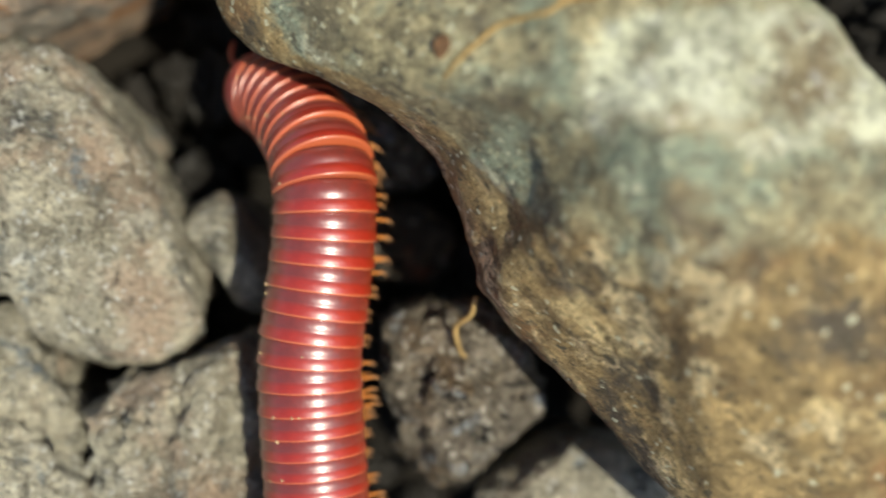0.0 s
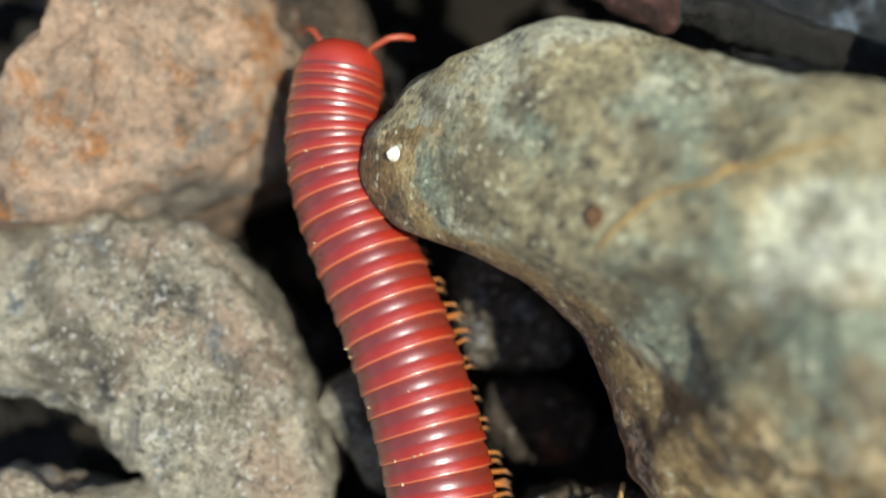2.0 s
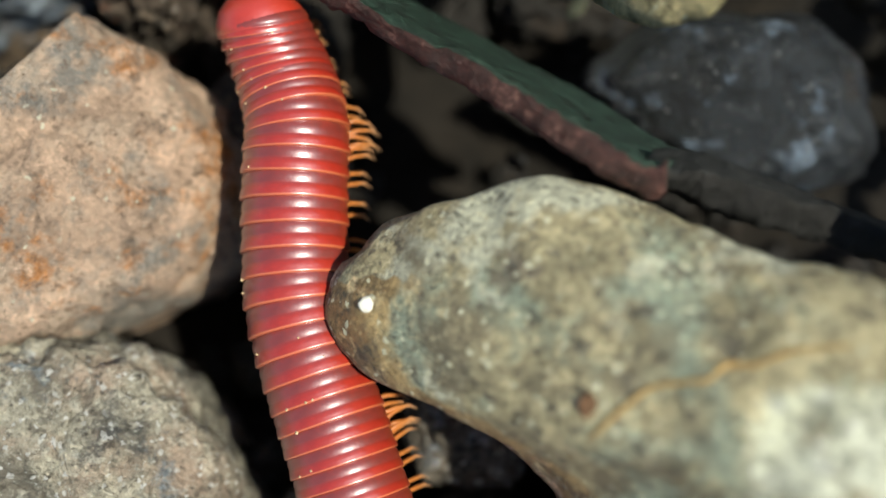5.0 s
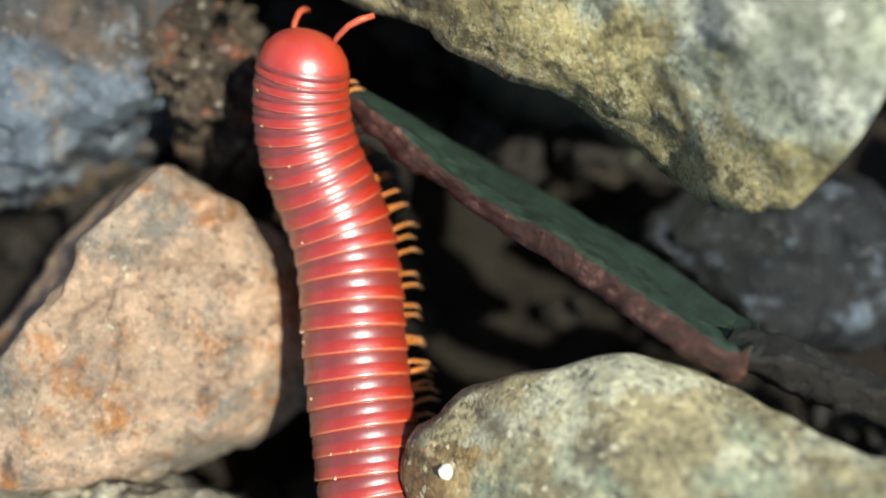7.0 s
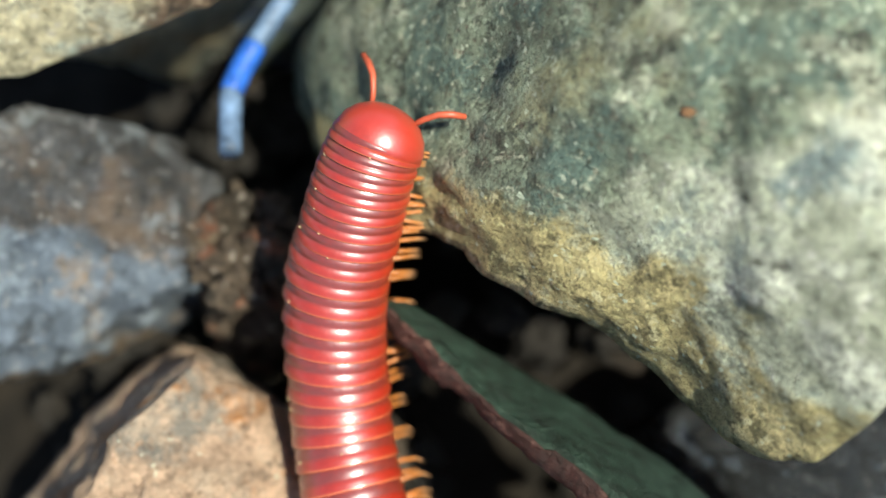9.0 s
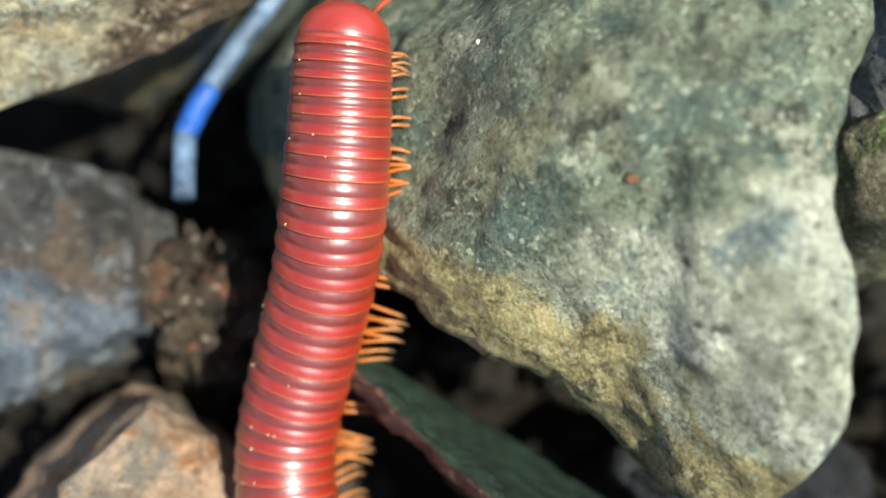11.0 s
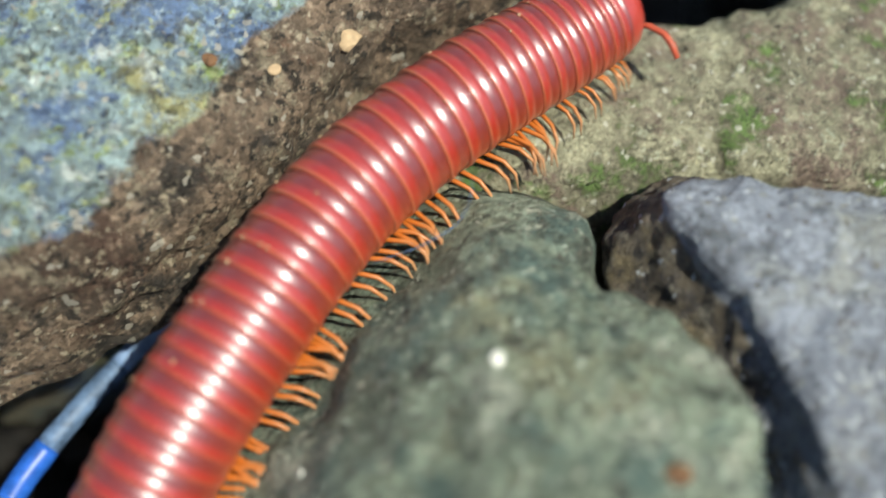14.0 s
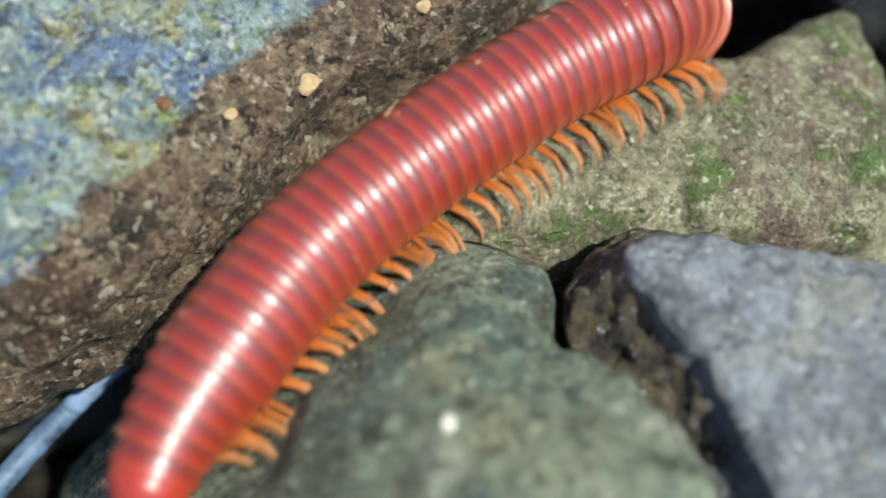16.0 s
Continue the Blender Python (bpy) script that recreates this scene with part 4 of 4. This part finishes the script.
for k in range(RINGS):
    r, d = girth(k), STEPS[k]
    if k == 0:
        ob = part("head", lathe([(0.105, 0.01), (0.10, r * 0.25), (0.088, r * 0.48), (0.06, r * 0.72), (0.02, r * 0.90), (-0.03, r * 0.99), (-0.07, r)]), CHITIN_HEAD, millipede, "smooth rounded head")
        for side in (1, -1):
            feeler = part("antenna", tube([(0, 0, 0), (0.06 * side, 0.035, 0.02), (0.12 * side, 0.06, 0.025), (0.17 * side, 0.065, 0.01), (0.22 * side, 0.06, -0.015)], [0.010, 0.012, 0.013, 0.015, 0.011]), ANTENNA, ob)
            FEELERS.append((feeler, side))
    elif k == RINGS - 1:
        ob = part("tail", lathe([(0.06, r), (0.0, r * 0.98), (-0.06, r * 0.75), (-0.1, r * 0.4), (-0.12, 0.01)]), CHITIN_HEAD, millipede, "blunt tail end")
    else:
        h = d / 2
        deep = 1.25 - 0.38 * min(1, max(0, (k - 14) / 10))  # the front rings bulge more
        even = 0.3 * min(1, max(0, (k - 10) / 12))  # towards the back the waist of each ring fades
        waist = ((1.05, 0.952, 0.958), (0.8, 0.972, 0.976), (0.55, 0.984, 0.987), (0.35, 0.986, 0.991), (0.14, 0.981, 0.993), (0.0, 0.975, 0.993), (-0.08, 0.978, 0.994), (-0.22, 0.990, 0.996), (-0.42, 1.003, 1.001), (-0.62, 1.008, 1.004), (-0.8, 1.008, 1.005), (-0.93, 1.012, 1.011), (-1.01, 1.004, 1.004))
        shape = [(y, a + (b - a) * even) for y, a, b in waist]
        ob = part("body_ring", lathe([(h * 1.5, r * 0.90)] + [(h * y, r * (0.99 + (wide - 0.99) * deep)) for y, wide in shape] + [(-h * 1.06, r * 0.955)]), CHITIN, millipede)
    if 2 <= k < RINGS - 2:
        for pair in (0.25, -0.25):
            for side in (1, -1):
                leg = new("leg", LEG_MESH[side])
                leg.parent = ob
                swing = 11 * math.sin(2 * math.pi * (k + pair) / 6.5)
                if side > 0:
                    LEGS.append((leg, k, pair, d))
                leg.matrix_basis = pose(0, pair * d * CM, 0, 0, -5 * math.cos(2 * math.pi * (k + pair) / 6.5) * side, swing * side) @ Matrix.Scale(r / RADIUS * (0.72 + 0.28 * min(1, k / 9)), 4)
    for _ in range(luck.choice((0, 0, 1, 1, 2, 3))):
        a = luck.choice((luck.uniform(100, 185), luck.uniform(20, 180)))
        at = Vector((math.cos(radians(a)) * r, luck.choice((-0.5, -0.45, luck.uniform(-0.4, 0.4))) * d, math.sin(radians(a)) * r)) * CM
        bm = bmesh.new()
        bmesh.ops.create_icosphere(bm, subdivisions=1, radius=luck.uniform(0.003, 0.0075) * CM)
        for v in bm.verts:
            v.co = v.co * (1 + 0.7 * noise.noise(v.co * 9000 + Vector((k, a, 0)))) + at
        part("crumb", bm, CRUMB, ob, "tiny pale crumb stuck to the ring", smooth=False)
    BODY.append(ob)


def motions():
    trail(0, (-1.01, 1.05, -0.45), (-0.87, 1.08, -0.35), (-0.67, 0.90, -0.15), (-0.57, 0.72), (-0.56, 0.53), (-0.57, 0.37), (-0.59, 0.18), (-0.62, -0.03), (-0.61, -0.26), (-0.58, -0.64))
    trail(0.5, (-1.14, 1.03, -0.4), (-0.99, 1.06, -0.3), (-0.79, 0.88, -0.12), (-0.66, 0.70), (-0.59, 0.53), (-0.58, 0.34), (-0.60, 0.14), (-0.62, -0.09), (-0.62, -0.27), (-0.59, -0.48))
    trail(1, (-1.45, 1.03, -0.35), (-1.30, 1.07, -0.25), (-1.08, 1.02, -0.1), (-0.89, 0.90), (-0.77, 0.77), (-0.68, 0.62), (-0.64, 0.45), (-0.62, 0.23), (-0.62, -0.02), (-0.61, -0.28))
    trail(1.5, (-1.26, 1.51), (-1.21, 1.37), (-1.10, 1.24), (-0.93, 1.07), (-0.77, 0.87), (-0.67, 0.64), (-0.62, 0.41), (-0.62, 0.17), (-0.62, -0.11))
    trail(2, (-1.10, 1.98), (-1.12, 1.84), (-1.14, 1.67), (-1.13, 1.50), (-1.08, 1.32), (-1.00, 1.13), (-0.92, 0.95), (-0.83, 0.74), (-0.75, 0.53), (-0.68, 0.30), (-0.63, 0.12))
    trail(2.5, (-0.60, 2.13, -0.15), (-0.76, 2.07, -0.05), (-0.92, 1.96), (-1.06, 1.80), (-1.13, 1.60), (-1.14, 1.40), (-1.09, 1.21), (-0.99, 1.00), (-0.89, 0.79), (-0.79, 0.59), (-0.73, 0.43))
    trail(3, (-0.40, 2.39, -0.35), (-0.60, 2.36, -0.25), (-0.77, 2.26, -0.08), (-0.94, 2.10), (-1.06, 1.92), (-1.13, 1.73), (-1.14, 1.53), (-1.10, 1.30), (-1.04, 1.11), (-0.96, 0.92), (-0.89, 0.73), (-0.83, 0.57))
    trail(5.5, (-1.44, 2.70), (-1.42, 2.62), (-1.32, 2.38), (-1.22, 2.16), (-1.18, 1.91), (-1.15, 1.68), (-1.12, 1.44), (-1.05, 1.22), (-0.95, 0.96), (-0.85, 0.68))
    trail(6, (-1.47, 2.78), (-1.43, 2.70), (-1.39, 2.56), (-1.32, 2.35), (-1.24, 2.11), (-1.20, 1.88), (-1.17, 1.65), (-1.14, 1.42), (-1.07, 1.20), (-0.98, 0.98), (-0.89, 0.74))
    trail(6.5, (-1.47, 2.88), (-1.45, 2.72), (-1.39, 2.54), (-1.31, 2.33), (-1.25, 2.10), (-1.21, 1.88), (-1.18, 1.65), (-1.14, 1.43), (-1.04, 1.22), (-0.93, 1.03))
    trail(7, (-1.43, 3.05), (-1.48, 2.92), (-1.47, 2.70), (-1.39, 2.52), (-1.30, 2.35), (-1.25, 2.14), (-1.22, 1.91), (-1.18, 1.68), (-1.13, 1.46), (-1.11, 1.26))
    trail(7.5, (-1.57, 3.23), (-1.56, 3.07), (-1.54, 2.88), (-1.48, 2.72), (-1.38, 2.54), (-1.30, 2.35), (-1.26, 2.12), (-1.22, 1.89), (-1.17, 1.67), (-1.13, 1.47))
    trail(8, (-1.57, 3.35), (-1.56, 3.19), (-1.55, 3.02), (-1.52, 2.87), (-1.44, 2.69), (-1.36, 2.50), (-1.28, 2.28), (-1.23, 2.04), (-1.20, 1.81), (-1.16, 1.61))
    trail(8.5, (-1.31, 3.40), (-1.41, 3.39), (-1.49, 3.29), (-1.55, 3.16), (-1.58, 2.99), (-1.55, 2.80), (-1.47, 2.62), (-1.37, 2.43), (-1.28, 2.21), (-1.23, 1.96))
    trail(11, (-1.34, 4.10), (-1.35, 3.98), (-1.34, 3.80), (-1.33, 3.60), (-1.33, 3.40), (-1.34, 3.19), (-1.38, 2.97), (-1.43, 2.72), (-1.46, 2.50), (-1.44, 2.24))
    trail(11.5, (-1.22, 4.44), (-1.26, 4.28), (-1.28, 4.10), (-1.30, 3.93), (-1.33, 3.73), (-1.35, 3.53), (-1.37, 3.31), (-1.40, 3.11), (-1.45, 2.87), (-1.49, 2.60))
    trail(12, (-1.22, 4.75), (-1.21, 4.63), (-1.23, 4.46), (-1.25, 4.28), (-1.28, 4.06), (-1.32, 3.83), (-1.35, 3.61), (-1.38, 3.39), (-1.42, 3.15), (-1.45, 2.90))
    trail(12.5, (-1.33, 4.94), (-1.29, 4.82), (-1.26, 4.66), (-1.25, 4.49), (-1.27, 4.27), (-1.30, 4.04), (-1.36, 3.81), (-1.40, 3.58), (-1.43, 3.37))
    trail(13, (-1.03, 5.24), (-1.05, 5.06), (-1.09, 4.84), (-1.14, 4.59), (-1.20, 4.36), (-1.29, 4.07), (-1.37, 3.82), (-1.44, 3.58))
    trail(13.5, (-0.41, 5.50), (-0.50, 5.55), (-0.62, 5.45), (-0.78, 5.26), (-0.92, 5.01), (-1.04, 4.75), (-1.13, 4.48), (-1.22, 4.20), (-1.29, 3.95), (-1.36, 3.68))
    trail(14, (-0.05, 6.04), (-0.16, 5.93), (-0.31, 5.76), (-0.53, 5.53), (-0.75, 5.25), (-0.92, 4.98), (-1.05, 4.68), (-1.16, 4.37), (-1.26, 4.08), (-1.35, 3.80))
    trail(14.5, (0.54, 6.56), (0.33, 6.40), (0.06, 6.16), (-0.20, 5.91), (-0.43, 5.64), (-0.64, 5.38), (-0.81, 5.13), (-0.96, 4.84), (-1.09, 4.52), (-1.21, 4.24), (-1.28, 4.00))
    trail(14.75, (0.59, 6.74, -0.4), (0.58, 6.70, -0.3), (0.50, 6.58, -0.08), (0.32, 6.41), (0.06, 6.19), (-0.19, 5.95), (-0.42, 5.68), (-0.63, 5.42), (-0.81, 5.15), (-0.97, 4.86), (-1.09, 4.55), (-1.2, 4.25), (-1.26, 4.02))
    trail(15, (0.42, 6.73, -0.85), (0.42, 6.70, -0.7), (0.42, 6.66, -0.5), (0.40, 6.52, -0.16), (0.28, 6.40, -0.02), (0.06, 6.22), (-0.18, 5.98), (-0.42, 5.71), (-0.62, 5.46), (-0.81, 5.18), (-0.98, 4.87), (-1.09, 4.57), (-1.19, 4.26), (-1.25, 4.04))
    trail(15.5, (0.31, 6.81, -1.5), (0.31, 6.78, -1.3), (0.31, 6.70, -0.95), (0.31, 6.60, -0.5), (0.30, 6.46, -0.18), (0.22, 6.32, -0.02), (0.08, 6.19), (-0.15, 5.97), (-0.39, 5.71), (-0.59, 5.45), (-0.78, 5.18), (-0.95, 4.88), (-1.06, 4.59), (-1.17, 4.29), (-1.22, 4.04))
    trail(16, (0.26, 6.88, -2.27), (0.26, 6.85, -2.0), (0.26, 6.77, -1.45), (0.26, 6.67, -0.95), (0.26, 6.57, -0.5), (0.26, 6.43, -0.18), (0.19, 6.29, -0.02), (0.09, 6.17), (-0.14, 5.96), (-0.36, 5.71), (-0.56, 5.46), (-0.75, 5.19), (-0.91, 4.93), (-1.02, 4.65), (-1.12, 4.39), (-1.18, 4.17), (-1.18, 4.01))
    lines, before = {}, None
    for t in sorted(TRAILS):
        line = spaced(TRAILS[t])
        if before is None:
            rest = line[-1] + np.arange(1, 250)[:, None] * 0.02 * np.array((0.12, -0.99, 0))
        else:
            near = int(np.argmin(np.linalg.norm(before - line[-1], axis=1)))
            rest = before[near + 2 :]
            rest = rest + (line[-1] - before[near]) * np.exp(-np.arange(len(rest)) * 0.02 / 0.7)[:, None]
        before = np.concatenate([line, rest])
        for _ in range(3):
            wide = np.pad(before, ((4, 4), (0, 0)), "edge")
            before = np.concatenate([before[:1], sum(wide[j : j + len(before)] for j in range(9))[1:] / 9])
        lines[t] = before
    # on the way over the green stone the body follows its own later line
    for t, back in ((9.3, 0.56), (10.2, 0.27)):
        lines[t] = lines[11][int(back / 0.02) :]
    rows = {ob: [] for ob in BODY}
    carrier = []
    for t in sorted(lines):
        run = lines[t]

        def point(s):
            return Vector([float(np.interp(s / 0.02, np.arange(len(run)), run[:, k])) for k in range(3)])

        poses = []
        for s in AT:
            reach = 0.06 + 0.08 * max(0, 1 - s / 0.5)
            ahead = (point(max(0, s - reach)) - point(s + reach)).normalized()
            right = ahead.cross(Vector((0, 0, 1))).normalized()
            up = right.cross(ahead)
            m = Matrix((right, ahead, up)).transposed().to_4x4()
            m.translation = point(s) * CM
            poses.append(m)
        base = Matrix.Translation(poses[RINGS // 2].translation)
        carrier.append((t, base))
        for ob, m in zip(BODY, poses):
            rows[ob].append((t, base.inverted() @ m))
    walk(millipede, carrier)
    for ob in BODY:
        walk(ob, rows[ob])
    for feeler, side in FEELERS:
        if side > 0:
            turns = ((0, 25, 0, 0), (3, 10, 0, 0), (5.5, 30, 0, 0), (6.6, 35, 0, 0), (7.1, 38, 0, 0), (7.6, 45, 0, 0), (8.1, 12, 0, 0), (8.6, 22, 0, 0), (9.8, 12, 0, 0), (11, 22, 0, 0), (11.5, -6, 0, 0), (12, -26, -8, 0), (12.5, -30, -25, 0), (13, 0, 0, 0), (13.5, -12, 0, 0), (14, -4, 0, 0), (15, 14, 0, 0), (16, 10, 0, 0))
        else:
            turns = ((0, -20, -10, -60), (1.2, -20, -10, -30), (1.5, -15, -10, 0), (2.0, -20, -10, -30), (3, -20, -10, -75), (6.6, -20, -10, -75), (7.6, -20, -10, -60), (8.1, -30, -20, 0), (8.6, -42, -15, 0), (9.8, -30, -20, -30), (11, -20, -10, -75), (12, -10, -10, -60), (12.5, 5, -15, -20), (13.2, -15, -10, -75), (16, -20, -10, -75))
        walk(feeler, [(t, pose(0.08 * side * CM, 0.05 * CM, -0.02 * CM, pitch, tuck, a)) for t, a, pitch, tuck in turns])
    # the legs swing in a wave that runs forward along the body
    for leg, k, pair, d in LEGS:
        beat = []
        for n in range(81):
            turn = 2 * math.pi * ((k + pair) / 6.5 + n * 0.2 / 0.75)
            droop = 13 * min(1, max(0, (10.4 - n * 0.2) / 1.6)) + 12 * min(1, max(0, (5.0 - n * 0.2) / 1.6))  # they reach down into the gaps before the body is on the green stone
            beat.append((n * 0.2, pose(0, pair * d * CM, 0, 0, droop - 5 * math.cos(turn), 11 * math.sin(turn) + 3 * math.sin(2 * turn + 0.6) + 4 * math.sin(k * 7.3 + pair * 11))))
        walk(leg, beat)


motions()
